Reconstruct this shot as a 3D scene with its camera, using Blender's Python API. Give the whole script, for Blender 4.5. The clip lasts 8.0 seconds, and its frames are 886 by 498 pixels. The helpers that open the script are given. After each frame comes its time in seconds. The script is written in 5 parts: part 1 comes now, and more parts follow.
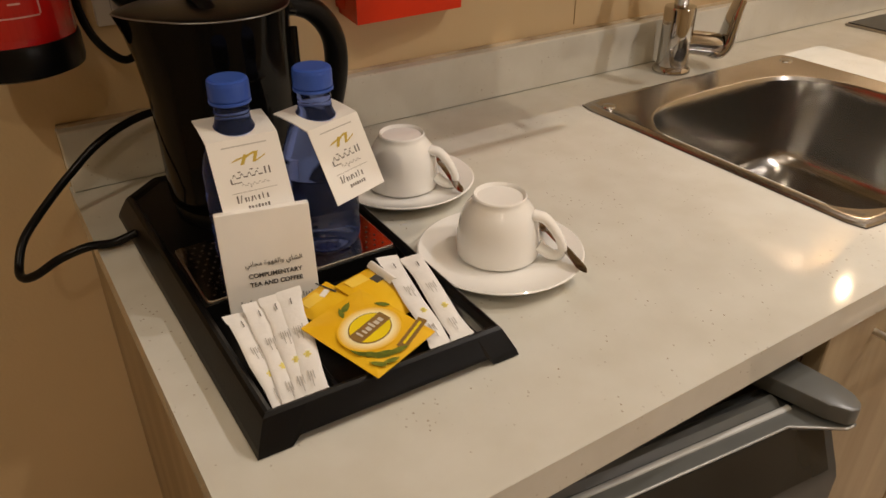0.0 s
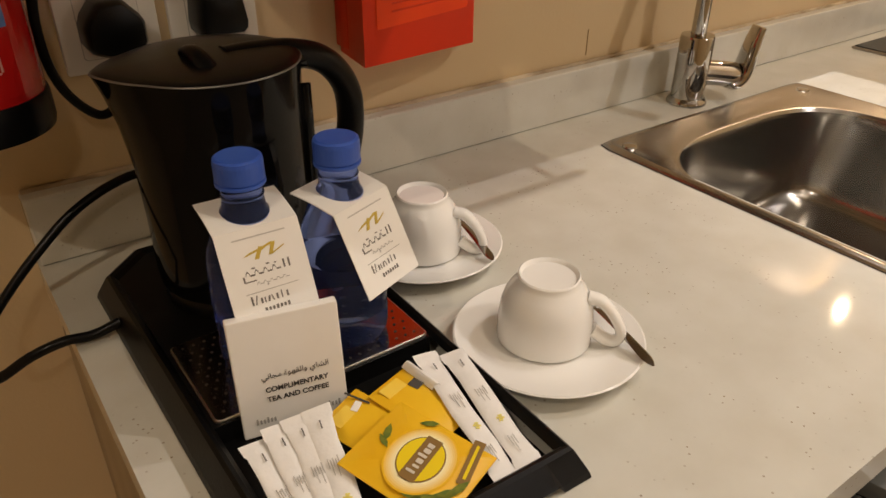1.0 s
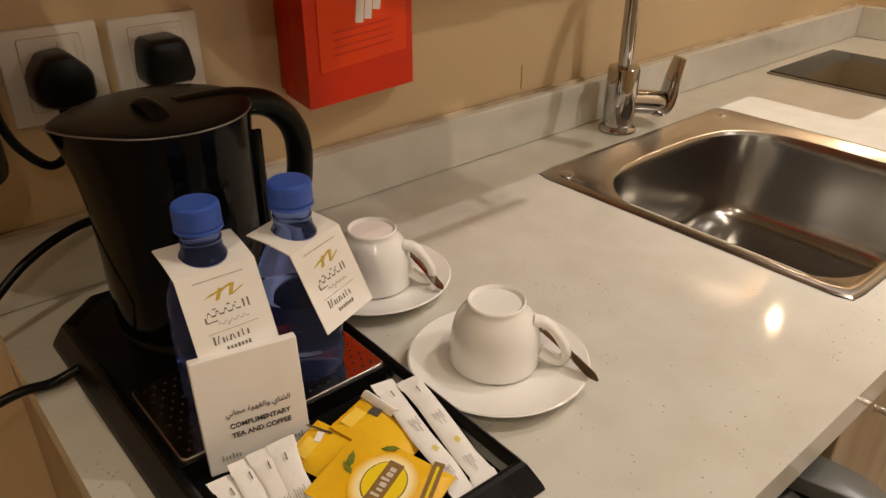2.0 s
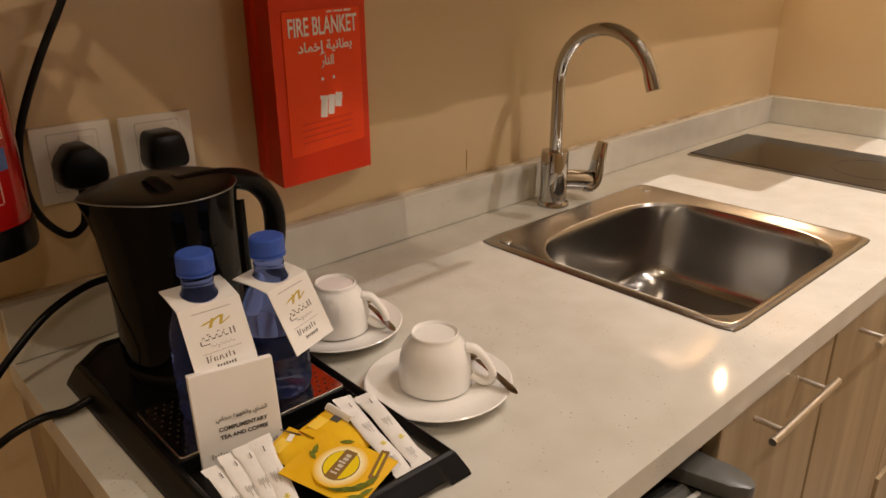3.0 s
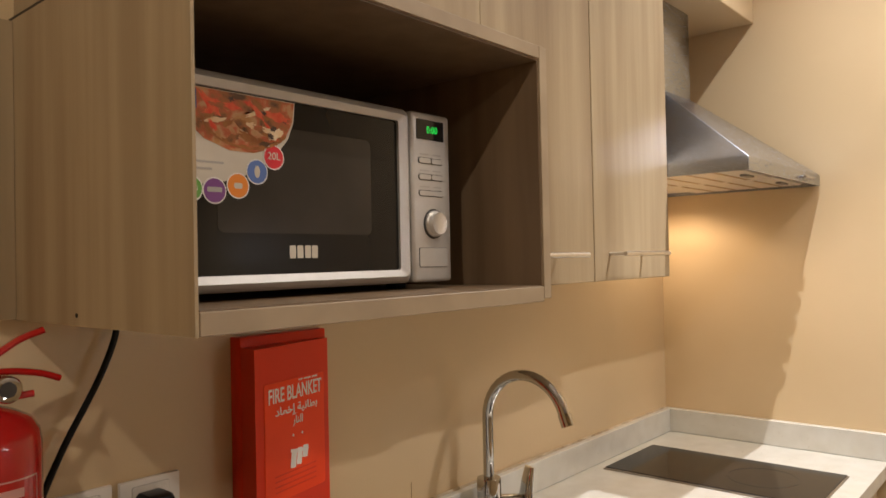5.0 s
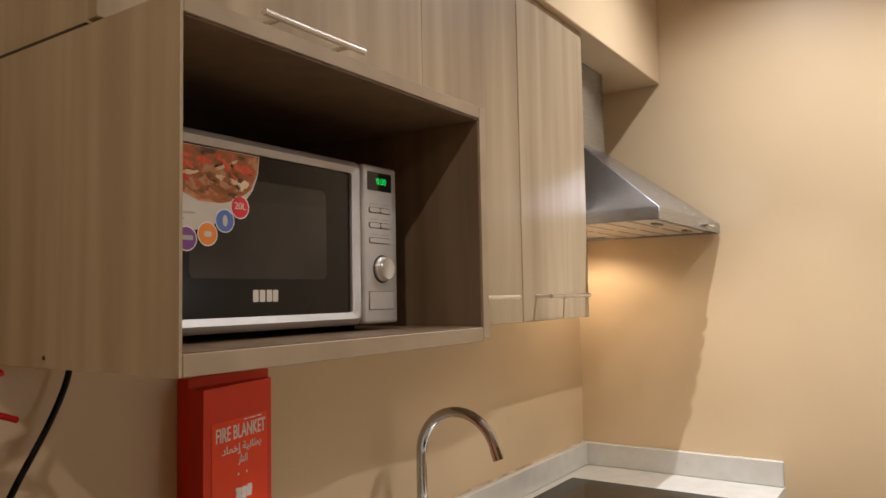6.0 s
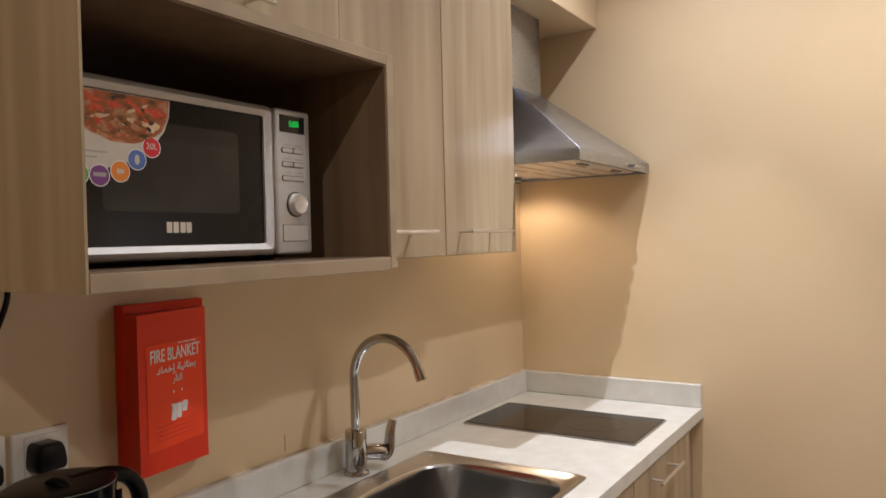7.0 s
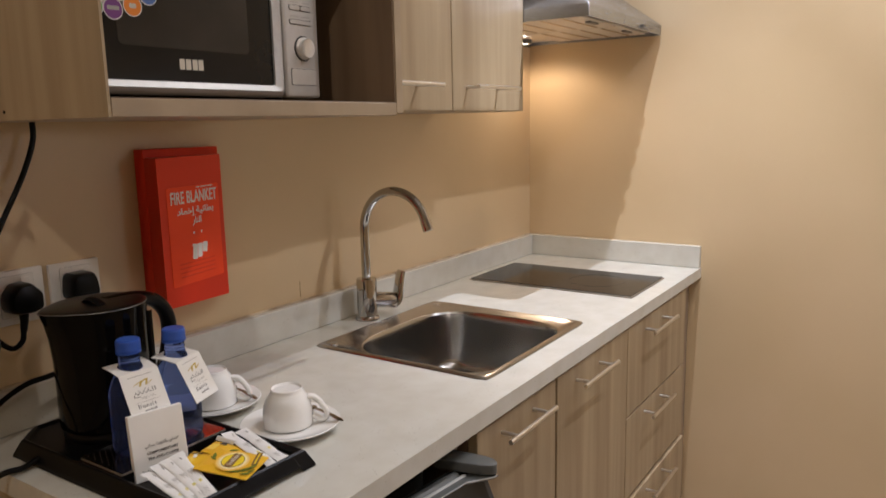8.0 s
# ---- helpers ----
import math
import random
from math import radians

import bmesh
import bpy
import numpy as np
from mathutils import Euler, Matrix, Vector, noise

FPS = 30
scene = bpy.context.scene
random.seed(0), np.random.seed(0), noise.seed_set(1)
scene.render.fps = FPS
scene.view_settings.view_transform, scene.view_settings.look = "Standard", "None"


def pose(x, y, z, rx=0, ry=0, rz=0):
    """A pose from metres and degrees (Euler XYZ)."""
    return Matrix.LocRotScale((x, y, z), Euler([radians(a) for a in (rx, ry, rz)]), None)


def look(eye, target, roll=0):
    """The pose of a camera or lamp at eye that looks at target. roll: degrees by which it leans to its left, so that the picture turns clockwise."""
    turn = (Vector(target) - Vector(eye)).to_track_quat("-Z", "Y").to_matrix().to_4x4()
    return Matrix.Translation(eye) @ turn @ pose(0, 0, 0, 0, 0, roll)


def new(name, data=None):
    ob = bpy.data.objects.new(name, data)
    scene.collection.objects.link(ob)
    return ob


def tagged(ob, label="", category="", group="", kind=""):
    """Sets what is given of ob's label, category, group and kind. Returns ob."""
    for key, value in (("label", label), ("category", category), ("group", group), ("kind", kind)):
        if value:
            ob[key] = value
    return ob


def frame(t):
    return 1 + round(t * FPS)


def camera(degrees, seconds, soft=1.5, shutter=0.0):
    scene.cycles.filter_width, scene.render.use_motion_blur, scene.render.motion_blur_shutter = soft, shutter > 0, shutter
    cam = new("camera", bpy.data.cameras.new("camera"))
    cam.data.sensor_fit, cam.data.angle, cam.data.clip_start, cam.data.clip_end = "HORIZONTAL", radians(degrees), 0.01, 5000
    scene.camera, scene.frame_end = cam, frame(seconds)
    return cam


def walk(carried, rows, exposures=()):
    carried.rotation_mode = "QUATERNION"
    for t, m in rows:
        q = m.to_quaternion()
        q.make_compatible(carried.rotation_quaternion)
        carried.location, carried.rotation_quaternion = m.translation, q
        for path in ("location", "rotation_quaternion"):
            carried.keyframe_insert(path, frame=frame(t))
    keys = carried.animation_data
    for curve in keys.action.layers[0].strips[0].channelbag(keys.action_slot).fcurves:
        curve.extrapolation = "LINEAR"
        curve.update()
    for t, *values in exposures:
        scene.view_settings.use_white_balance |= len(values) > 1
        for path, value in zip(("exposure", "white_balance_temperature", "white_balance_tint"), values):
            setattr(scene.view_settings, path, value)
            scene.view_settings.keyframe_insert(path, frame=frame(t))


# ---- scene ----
cam = camera(62.2, 8.0, shutter=0.2)
PATH = [
    (0, (0.201, 0.181, 1.286), (1.125, 1.622, 0.251), 0.0),
    (0.5, (0.209, 0.256, 1.29), (1.163, 1.674, 0.251), 0.5),
    (1, (0.212, 0.309, 1.297), (1.22, 1.697, 0.27), 0.6),
    (2.5, (0.163, 0.247, 1.326), (1.368, 1.583, 0.452), 0.0),
    (3, (0.116, 0.153, 1.343), (1.377, 1.519, 0.605), -0.4),
    (3.5, (0.084, 0.081, 1.376), (1.413, 1.473, 0.831), -0.7),
    (4, (0.067, 0.032, 1.417), (1.454, 1.439, 1.103), -0.9),
    (4.5, (0.029, 0.027, 1.453), (1.469, 1.41, 1.337), -1.0),
    (5, (-0.046, 0.052, 1.464), (1.47, 1.357, 1.491), -1.2),
    (5.2, (-0.079, 0.062, 1.473), (1.47, 1.326, 1.537), -1.0),
    (6.5, (-0.141, -0.015, 1.469), (1.556, 1.039, 1.57), -1.4),
    (7, (-0.161, -0.114, 1.451), (1.526, 0.96, 1.424), -1.4),
    (7.5, (-0.192, -0.155, 1.421), (1.474, 0.938, 1.249), -1.3),
    (8, (-0.205, -0.162, 1.388), (1.433, 0.934, 1.049), -1.2),
]
walk(cam, [(t, look(eye, target, roll)) for t, eye, target, roll in PATH], [(0, 0.16, 6600, 14), (1.0, 0.19, 6600, 14), (2.5, 0.10, 6800, 17), (3.0, 0.10, 6850, 19), (3.5, 0.11, 6900, 19), (4.0, 0.15, 6950, 22), (4.5, 0.21, 6500, 18), (5.0, 0.28, 6050, 14), (5.2, 0.28, 5950, 13), (6.5, 0.15, 5550, 15), (7.0, 0.13, 5500, 15), (8.0, 0.11, 5450, 15)])

# ---- world and lamps ----
world = bpy.data.worlds.new("world")
scene.world = world
world.use_nodes = True
world.node_tree.nodes["Background"].inputs[0].default_value = (0.9, 0.8, 0.65, 1)
world.node_tree.nodes["Background"].inputs[1].default_value = 0.02
WARM = (1.0, 0.865, 0.66)
CEILING = 2.60


def spot(name, at, target, watts, degrees, blend, radius, colour=WARM):
    data = bpy.data.lights.new(name, "SPOT")
    data.energy, data.color, data.spot_size, data.spot_blend, data.shadow_soft_size = watts, colour, radians(degrees), blend, radius
    ob = new(name, data)
    ob.matrix_world = look(at, target)
    return ob


NEUTRAL = (1.0, 0.945, 0.885)
# the last two are added fill lamps with no known source
DOWNLIGHTS = [((1.66, 0.365, CEILING - 0.03), 34, 138, NEUTRAL), ((0.87, 0.03, CEILING - 0.03), 20, 130, WARM), ((-0.69, -0.06, CEILING - 0.03), 22, 156, WARM),
              ((1.66, -0.33, CEILING - 0.03), 48, 146, (1.0, 0.925, 0.83)), ((1.62, -0.95, CEILING - 0.03), 12, 148, NEUTRAL), ((-0.30, -1.20, CEILING - 0.03), 10, 176, WARM)]
for at, watts, cone, tone in DOWNLIGHTS:
    spot("downlight_lamp", at, (at[0], at[1] + 0.001, 0), watts, cone, 1.0 if cone < 150 else 0.3, 0.007, tone)
# the narrow bright core of the downlight over the worktop
spot("downlight_core", DOWNLIGHTS[0][0], (1.66, 0.366, 0), 45, 60, 0.5, 0.006, NEUTRAL)
HOOD_LAMP = (1.942, 0.955, 1.635)
spot("hood_lamp", HOOD_LAMP, (1.95, 0.96, 0.9), 3.4, 165, 0.5, 0.006, (1.0, 0.74, 0.46))

# ---- materials ----


def mat(name, colour, rough=0.5, metal=0.0, second=None, scale=8.0, detail=4.0, stretch=(1, 1, 1), bump=0.0, bump_scale=200.0,
        rough_var=0.0, speck=None, speck_scale=160.0, speck_size=0.16, coat=0.0, vary=0.0, low=0.35, high=0.65, ior=1.45):
    m = bpy.data.materials.new(name)
    m.use_nodes = True
    nt = m.node_tree
    p = nt.nodes["Principled BSDF"]
    p.inputs["Base Color"].default_value = (*colour, 1)
    p.inputs["Roughness"].default_value = rough
    p.inputs["Metallic"].default_value = metal
    p.inputs["Coat Weight"].default_value = coat
    p.inputs["IOR"].default_value = ior
    tc = nt.nodes.new("ShaderNodeTexCoord")
    mp = nt.nodes.new("ShaderNodeMapping")
    mp.inputs["Scale"].default_value = stretch
    info = nt.nodes.new("ShaderNodeObjectInfo")
    add = nt.nodes.new("ShaderNodeVectorMath")
    add.operation = "MULTIPLY_ADD"
    add.inputs[1].default_value = (7.3, 5.1, 3.7)
    nt.links.new(info.outputs["Random"], add.inputs[0])
    nt.links.new(tc.outputs["Object"], add.inputs[2])
    nt.links.new(add.outputs[0], mp.inputs["Vector"])
    colour_out = None
    if second:
        n = nt.nodes.new("ShaderNodeTexNoise")
        n.inputs["Scale"].default_value, n.inputs["Detail"].default_value = scale, detail
        nt.links.new(mp.outputs[0], n.inputs["Vector"])
        r = nt.nodes.new("ShaderNodeValToRGB")
        r.color_ramp.elements[0].position, r.color_ramp.elements[1].position = low, high
        r.color_ramp.elements[0].color, r.color_ramp.elements[1].color = (*colour, 1), (*second, 1)
        nt.links.new(n.outputs["Fac"], r.inputs[0])
        colour_out = r.outputs[0]
        if rough_var:
            mr = nt.nodes.new("ShaderNodeMapRange")
            mr.inputs["To Min"].default_value, mr.inputs["To Max"].default_value = max(rough - rough_var, 0.02), rough + rough_var
            nt.links.new(n.outputs["Fac"], mr.inputs["Value"])
            nt.links.new(mr.outputs[0], p.inputs["Roughness"])
    if speck and colour_out:
        v = nt.nodes.new("ShaderNodeTexVoronoi")
        v.inputs["Scale"].default_value = speck_scale
        nt.links.new(mp.outputs[0], v.inputs["Vector"])
        lt = nt.nodes.new("ShaderNodeMath")
        lt.operation = "LESS_THAN"
        lt.inputs[1].default_value = speck_size
        nt.links.new(v.outputs["Distance"], lt.inputs[0])
        n2 = nt.nodes.new("ShaderNodeTexNoise")
        n2.inputs["Scale"].default_value = 30
        nt.links.new(mp.outputs[0], n2.inputs["Vector"])
        gt = nt.nodes.new("ShaderNodeMapRange")
        gt.inputs["From Min"].default_value, gt.inputs["From Max"].default_value = 0.5, 0.66
        nt.links.new(n2.outputs["Fac"], gt.inputs["Value"])
        mul = nt.nodes.new("ShaderNodeMath")
        mul.operation = "MULTIPLY"
        nt.links.new(lt.outputs[0], mul.inputs[0])
        nt.links.new(gt.outputs[0], mul.inputs[1])
        mix = nt.nodes.new("ShaderNodeMix")
        mix.data_type = "RGBA"
        nt.links.new(mul.outputs[0], mix.inputs["Factor"])
        nt.links.new(colour_out, mix.inputs["A"])
        mix.inputs["B"].default_value = (*speck, 1)
        colour_out = mix.outputs["Result"]
    if colour_out:
        nt.links.new(colour_out, p.inputs["Base Color"])
    if vary and colour_out:
        hs = nt.nodes.new("ShaderNodeHueSaturation")
        mr = nt.nodes.new("ShaderNodeMapRange")
        mr.inputs["To Min"].default_value, mr.inputs["To Max"].default_value = 1 - vary, 1 + vary
        nt.links.new(info.outputs["Random"], mr.inputs["Value"])
        nt.links.new(mr.outputs[0], hs.inputs["Value"])
        nt.links.new(colour_out, hs.inputs["Color"])
        nt.links.new(hs.outputs[0], p.inputs["Base Color"])
    if bump:
        b = nt.nodes.new("ShaderNodeTexNoise")
        b.inputs["Scale"].default_value, b.inputs["Detail"].default_value = bump_scale, 3
        nt.links.new(mp.outputs[0], b.inputs["Vector"])
        bp = nt.nodes.new("ShaderNodeBump")
        bp.inputs["Strength"].default_value, bp.inputs["Distance"].default_value = bump, 0.002
        nt.links.new(b.outputs["Fac"], bp.inputs["Height"])
        nt.links.new(bp.outputs[0], p.inputs["Normal"])
    return m


def glass(name, colour, rough=0.02, ior=1.4):
    m = mat(name, colour, rough, ior=ior)
    m.node_tree.nodes["Principled BSDF"].inputs["Transmission Weight"].default_value = 1.0
    return m


def glow(name, colour, strength):
    m = mat(name, colour, 0.4)
    p = m.node_tree.nodes["Principled BSDF"]
    p.inputs["Emission Color"].default_value = (*colour, 1)
    p.inputs["Emission Strength"].default_value = strength
    return m


M_WALL = mat("tan_wall_paint", (0.62, 0.472, 0.272), 0.40, second=(0.66, 0.506, 0.302), scale=2.5, bump=0.12, bump_scale=260)
M_CEIL = mat("ceiling_paint", (0.78, 0.74, 0.68), 0.7, second=(0.74, 0.70, 0.64), scale=3, bump=0.05)
M_FLOOR = mat("beige_floor_tile", (0.48, 0.41, 0.33), 0.3, second=(0.42, 0.36, 0.29), scale=4)
M_STONE = mat("pale_quartz", (0.630, 0.618, 0.556), 0.062, second=(0.572, 0.552, 0.482), scale=20, detail=13, low=0.32, high=0.70, speck=(0.33, 0.28, 0.21), speck_scale=150, speck_size=0.14, rough_var=0.02, bump=0.008, bump_scale=60)
M_WOOD = mat("ash_laminate", (0.435, 0.343, 0.210), 0.46, second=(0.275, 0.198, 0.112), scale=3.4, detail=12, low=0.28, high=0.74, stretch=(6.5, 6.5, 0.33), bump=0.12, bump_scale=60, vary=0.03, rough_var=0.05)
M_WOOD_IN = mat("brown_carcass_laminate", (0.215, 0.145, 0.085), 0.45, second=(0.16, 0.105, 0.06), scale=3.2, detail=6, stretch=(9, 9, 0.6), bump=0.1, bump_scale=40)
M_FILLER = mat("mid_brown_laminate", (0.34, 0.26, 0.175), 0.45, second=(0.28, 0.21, 0.14), scale=3, detail=7, stretch=(6, 6, 0.5))
M_EDGE = mat("laminate_edge_band", (0.37, 0.285, 0.185), 0.45, second=(0.31, 0.235, 0.15), scale=14)
M_DARK = mat("dark_gap", (0.03, 0.022, 0.016), 0.7)
M_STEEL = mat("brushed_stainless", (0.53, 0.52, 0.505), 0.21, 1.0, second=(0.48, 0.47, 0.455), scale=40, detail=3, stretch=(1, 14, 14), rough_var=0.06)
M_HOOD = mat("hood_steel", (0.44, 0.47, 0.525), 0.26, 1.0, second=(0.41, 0.44, 0.49), scale=40, detail=3, stretch=(1, 14, 14), rough_var=0.05)
M_PANEL = mat("pale_anodised_panel", (0.70, 0.67, 0.63), 0.42, 0.55, second=(0.64, 0.61, 0.57), scale=30, detail=3, stretch=(1, 12, 12), rough_var=0.05)
M_RIM = mat("rolled_steel_rim", (0.47, 0.455, 0.435), 0.23, 1.0, second=(0.44, 0.425, 0.405), scale=14, detail=2)
M_BOWL = mat("satin_stainless", (0.47, 0.46, 0.44), 0.20, 1.0, second=(0.43, 0.42, 0.40), scale=6, detail=2)
M_CHROME = mat("chrome", (0.50, 0.49, 0.475), 0.05, 1.0)
M_RIMLINE = mat("dull_grey_rim", (0.22, 0.21, 0.20), 0.4, 0.8)
M_HANDLE = mat("satin_nickel", (0.78, 0.75, 0.70), 0.28, 1.0, second=(0.72, 0.69, 0.64), scale=80)
M_KNOB = mat("turned_aluminium", (0.80, 0.78, 0.75), 0.3, 0.7, second=(0.74, 0.72, 0.69), scale=90)
M_HOB = mat("black_ceramic_glass", (0.018, 0.017, 0.016), 0.09, second=(0.022, 0.020, 0.018), scale=12, rough_var=0.02, ior=1.28)
M_HOBRING = mat("hob_print", (0.045, 0.042, 0.038), 0.25)
M_HOBEDGE = mat("hob_bezel", (0.42, 0.38, 0.33), 0.3, 0.9)
M_BLACK = mat("black_plastic", (0.0035, 0.0032, 0.0032), 0.29, second=(0.005, 0.0048, 0.0046), scale=30, bump=0.04, bump_scale=500, ior=1.27)
M_GLOSSBLACK = mat("glossy_black_plastic", (0.0025, 0.0023, 0.0023), 0.075, second=(0.0035, 0.0032, 0.003), scale=15, ior=1.24)
M_TRAY = mat("matt_black_tray", (0.0035, 0.0032, 0.0032), 0.32, second=(0.005, 0.0048, 0.0046), scale=40, bump=0.06, bump_scale=600, ior=1.27)
M_RED = mat("red_plastic", (0.74, 0.040, 0.006), 0.36, second=(0.69, 0.035, 0.005), scale=10, ior=1.3)
M_REDLABEL = mat("orange_red_label", (0.92, 0.072, 0.008), 0.40, second=(0.87, 0.064, 0.007), scale=18, ior=1.3)
M_REDPAINT = mat("red_enamel", (0.50, 0.012, 0.010), 0.2, second=(0.45, 0.010, 0.009), scale=12, coat=0.4)
M_WHITE = mat("white_print", (0.82, 0.80, 0.77), 0.5)
M_PAPER = mat("white_card", (0.87, 0.85, 0.81), 0.6, second=(0.84, 0.82, 0.78), scale=25)
M_STICK = mat("white_paper_sachet", (0.87, 0.855, 0.83), 0.5, second=(0.81, 0.795, 0.77), scale=60, bump=0.6, bump_scale=75)
M_CERAMIC = mat("white_porcelain", (0.87, 0.855, 0.82), 0.10, second=(0.85, 0.835, 0.80), scale=10, coat=0.3)
M_SOCKET = mat("white_socket_plastic", (0.80, 0.77, 0.71), 0.35, second=(0.78, 0.75, 0.69), scale=15)
M_CAP = mat("blue_cap_plastic", (0.048, 0.115, 0.47), 0.38, second=(0.03, 0.09, 0.45), scale=40)
M_PET = glass("blue_tinted_bottle", (0.25, 0.36, 0.83), 0.012, 1.17)
M_PET.node_tree.nodes["Principled BSDF"].inputs["Transmission Weight"].default_value = 0.94
M_PINKPRINT = mat("faded_white_print", (0.66, 0.36, 0.33), 0.35)
M_GOLD = mat("gold_print", (0.55, 0.40, 0.06), 0.5)
M_INK = mat("dark_ink", (0.06, 0.055, 0.05), 0.6)
M_CARDINK = mat("charcoal_print", (0.055, 0.050, 0.047), 0.6)
M_PALEINK = mat("pale_grey_print", (0.52, 0.50, 0.47), 0.6)
M_SOFTINK = mat("soft_dark_ink", (0.17, 0.155, 0.14), 0.6)
M_GREYINK = mat("grey_ink", (0.42, 0.40, 0.37), 0.6)
M_YELLOW = mat("yellow_foil_paper", (0.80, 0.44, 0.008), 0.36, second=(0.85, 0.52, 0.02), scale=22, bump=0.25, bump_scale=70)
M_PALEYEL = mat("pale_yellow_print", (0.86, 0.76, 0.22), 0.4)
M_SOFTYEL = mat("soft_yellow_print", (0.90, 0.60, 0.06), 0.38, second=(0.90, 0.64, 0.10), scale=60)
M_GLOW = [mat("yellow_glow_print", (0.81 + 0.025 * k, 0.465 + 0.075 * k, 0.012 + 0.10 * k), 0.38, second=(0.83 + 0.025 * k, 0.49 + 0.075 * k, 0.02 + 0.10 * k), scale=60) for k in range(6)]
M_LEMON = mat("bright_yellow_print", (0.82, 0.62, 0.01), 0.4)
M_LEAF = mat("green_leaf_print", (0.20, 0.215, 0.02), 0.45, second=(0.10, 0.15, 0.02), scale=220)
M_PLAQUE = mat("brown_print", (0.24, 0.14, 0.04), 0.45)
M_MAT = mat("polished_steel_grate", (0.55, 0.53, 0.51), 0.13, 1.0)
M_SILVER = mat("silver_plastic", (0.54, 0.52, 0.485), 0.40, 0.5, second=(0.51, 0.49, 0.455), scale=60)
M_MWGLASS = mat("black_door_glass", (0.012, 0.011, 0.011), 0.03, second=(0.010, 0.0095, 0.009), scale=8, ior=1.36)
M_MWMESH = mat("door_mesh", (0.030, 0.027, 0.024), 0.08, second=(0.040, 0.035, 0.030), scale=10, ior=1.40)
M_DIGIT = glow("green_display_digits", (0.02, 0.85, 0.08), 0.8)
M_LAMP = glow("lamp_lens", (1.0, 0.82, 0.6), 9.0)
M_HOODLENS = glow("hood_lamp_lens", (1.0, 0.84, 0.62), 22.0)
M_FRIDGE = mat("dark_grey_fridge", (0.050, 0.051, 0.049), 0.26, second=(0.043, 0.044, 0.042), scale=20)
M_FRIDGETOP = mat("grey_fridge_trim", (0.115, 0.118, 0.112), 0.30, second=(0.10, 0.103, 0.098), scale=20)
M_RIDGE = mat("pale_grey_ridge", (0.46, 0.46, 0.44), 0.3, second=(0.40, 0.40, 0.385), scale=40)
M_RECESS = mat("glossy_dark_recess", (0.022, 0.022, 0.020), 0.10, second=(0.018, 0.018, 0.016), scale=12)
M_SPOON = mat("dark_reflective_steel", (0.36, 0.33, 0.30), 0.15, 1.0)
M_FOOD = mat("food_print", (0.5, 0.05, 0.02), 0.3, second=(0.8, 0.6, 0.35), scale=48, detail=5)
for node in M_FOOD.node_tree.nodes:
    if node.bl_idname == "ShaderNodeValToRGB":
        ramp = node.color_ramp
        ramp.elements[0].position, ramp.elements[0].color = 0.34, (0.10, 0.05, 0.02, 1)
        ramp.elements[1].position, ramp.elements[1].color = 0.68, (0.50, 0.24, 0.08, 1)
        for at, c in ((0.44, (0.36, 0.14, 0.04, 1)), (0.52, (0.52, 0.12, 0.04, 1)), (0.60, (0.58, 0.34, 0.16, 1))):
            ramp.elements.new(at).color = c
M_TOMATO = mat("tomato_print", (0.72, 0.07, 0.025), 0.3, second=(0.78, 0.17, 0.06), scale=120)
M_CHEESE = mat("cheese_print", (0.84, 0.70, 0.48), 0.3, second=(0.80, 0.54, 0.26), scale=110)
M_CRUST = mat("crust_print", (0.40, 0.17, 0.04), 0.3, second=(0.30, 0.10, 0.02), scale=110)
M_OLIVE = mat("olive_print", (0.035, 0.025, 0.02), 0.3, second=(0.10, 0.05, 0.03), scale=120)
M_CREAM = mat("cream_print", (0.64, 0.59, 0.50), 0.35, second=(0.60, 0.55, 0.46), scale=30)
M_C1, M_C2, M_C3, M_C4, M_C5, M_C6 = (mat(n, c, 0.4) for n, c in (
    ("green_print", (0.12, 0.33, 0.05)), ("purple_print", (0.20, 0.06, 0.25)), ("orange_print", (0.80, 0.26, 0.02)),
    ("blue_print", (0.10, 0.18, 0.48)), ("crimson_print", (0.60, 0.02, 0.03)), ("navy_print", (0.04, 0.05, 0.2))))

# ---- building helpers ----


def thing(name, at, label, category, group="", kind=""):
    ob = new(name)
    ob.location = at
    ob.empty_display_size = 0.05
    return tagged(ob, label, category, group, kind)


def root_of(ob):
    while ob.parent:
        ob = ob.parent
    return ob


def part(name, bm, material, parent=None, label="", smooth=False):
    """Links a bmesh, given in world places, as one mesh object."""
    if parent is not None:
        bmesh.ops.translate(bm, verts=bm.verts[:], vec=-root_of(parent).location)
    bmesh.ops.recalc_face_normals(bm, faces=bm.faces[:])
    me = bpy.data.meshes.new(name)
    bm.to_mesh(me)
    bm.free()
    me.materials.append(material)
    if smooth:
        me.shade_smooth()
        me.set_sharp_from_angle(angle=radians(38))
    ob = new(name, me)
    ob.parent = parent
    return tagged(ob, label)


def box(x0, x1, y0, y1, z0, z1, bevel=0.0, segs=2, bm=None):
    bm = bm or bmesh.new()
    made = bmesh.ops.create_cube(bm, size=1)["verts"]
    for v in made:
        v.co = Vector((x0 + (v.co.x + 0.5) * (x1 - x0), y0 + (v.co.y + 0.5) * (y1 - y0), z0 + (v.co.z + 0.5) * (z1 - z0)))
    if bevel:
        edges = list({e for v in made for e in v.link_edges})
        bmesh.ops.bevel(bm, geom=edges, offset=bevel, segments=segs, profile=0.5, affect="EDGES")
    return bm


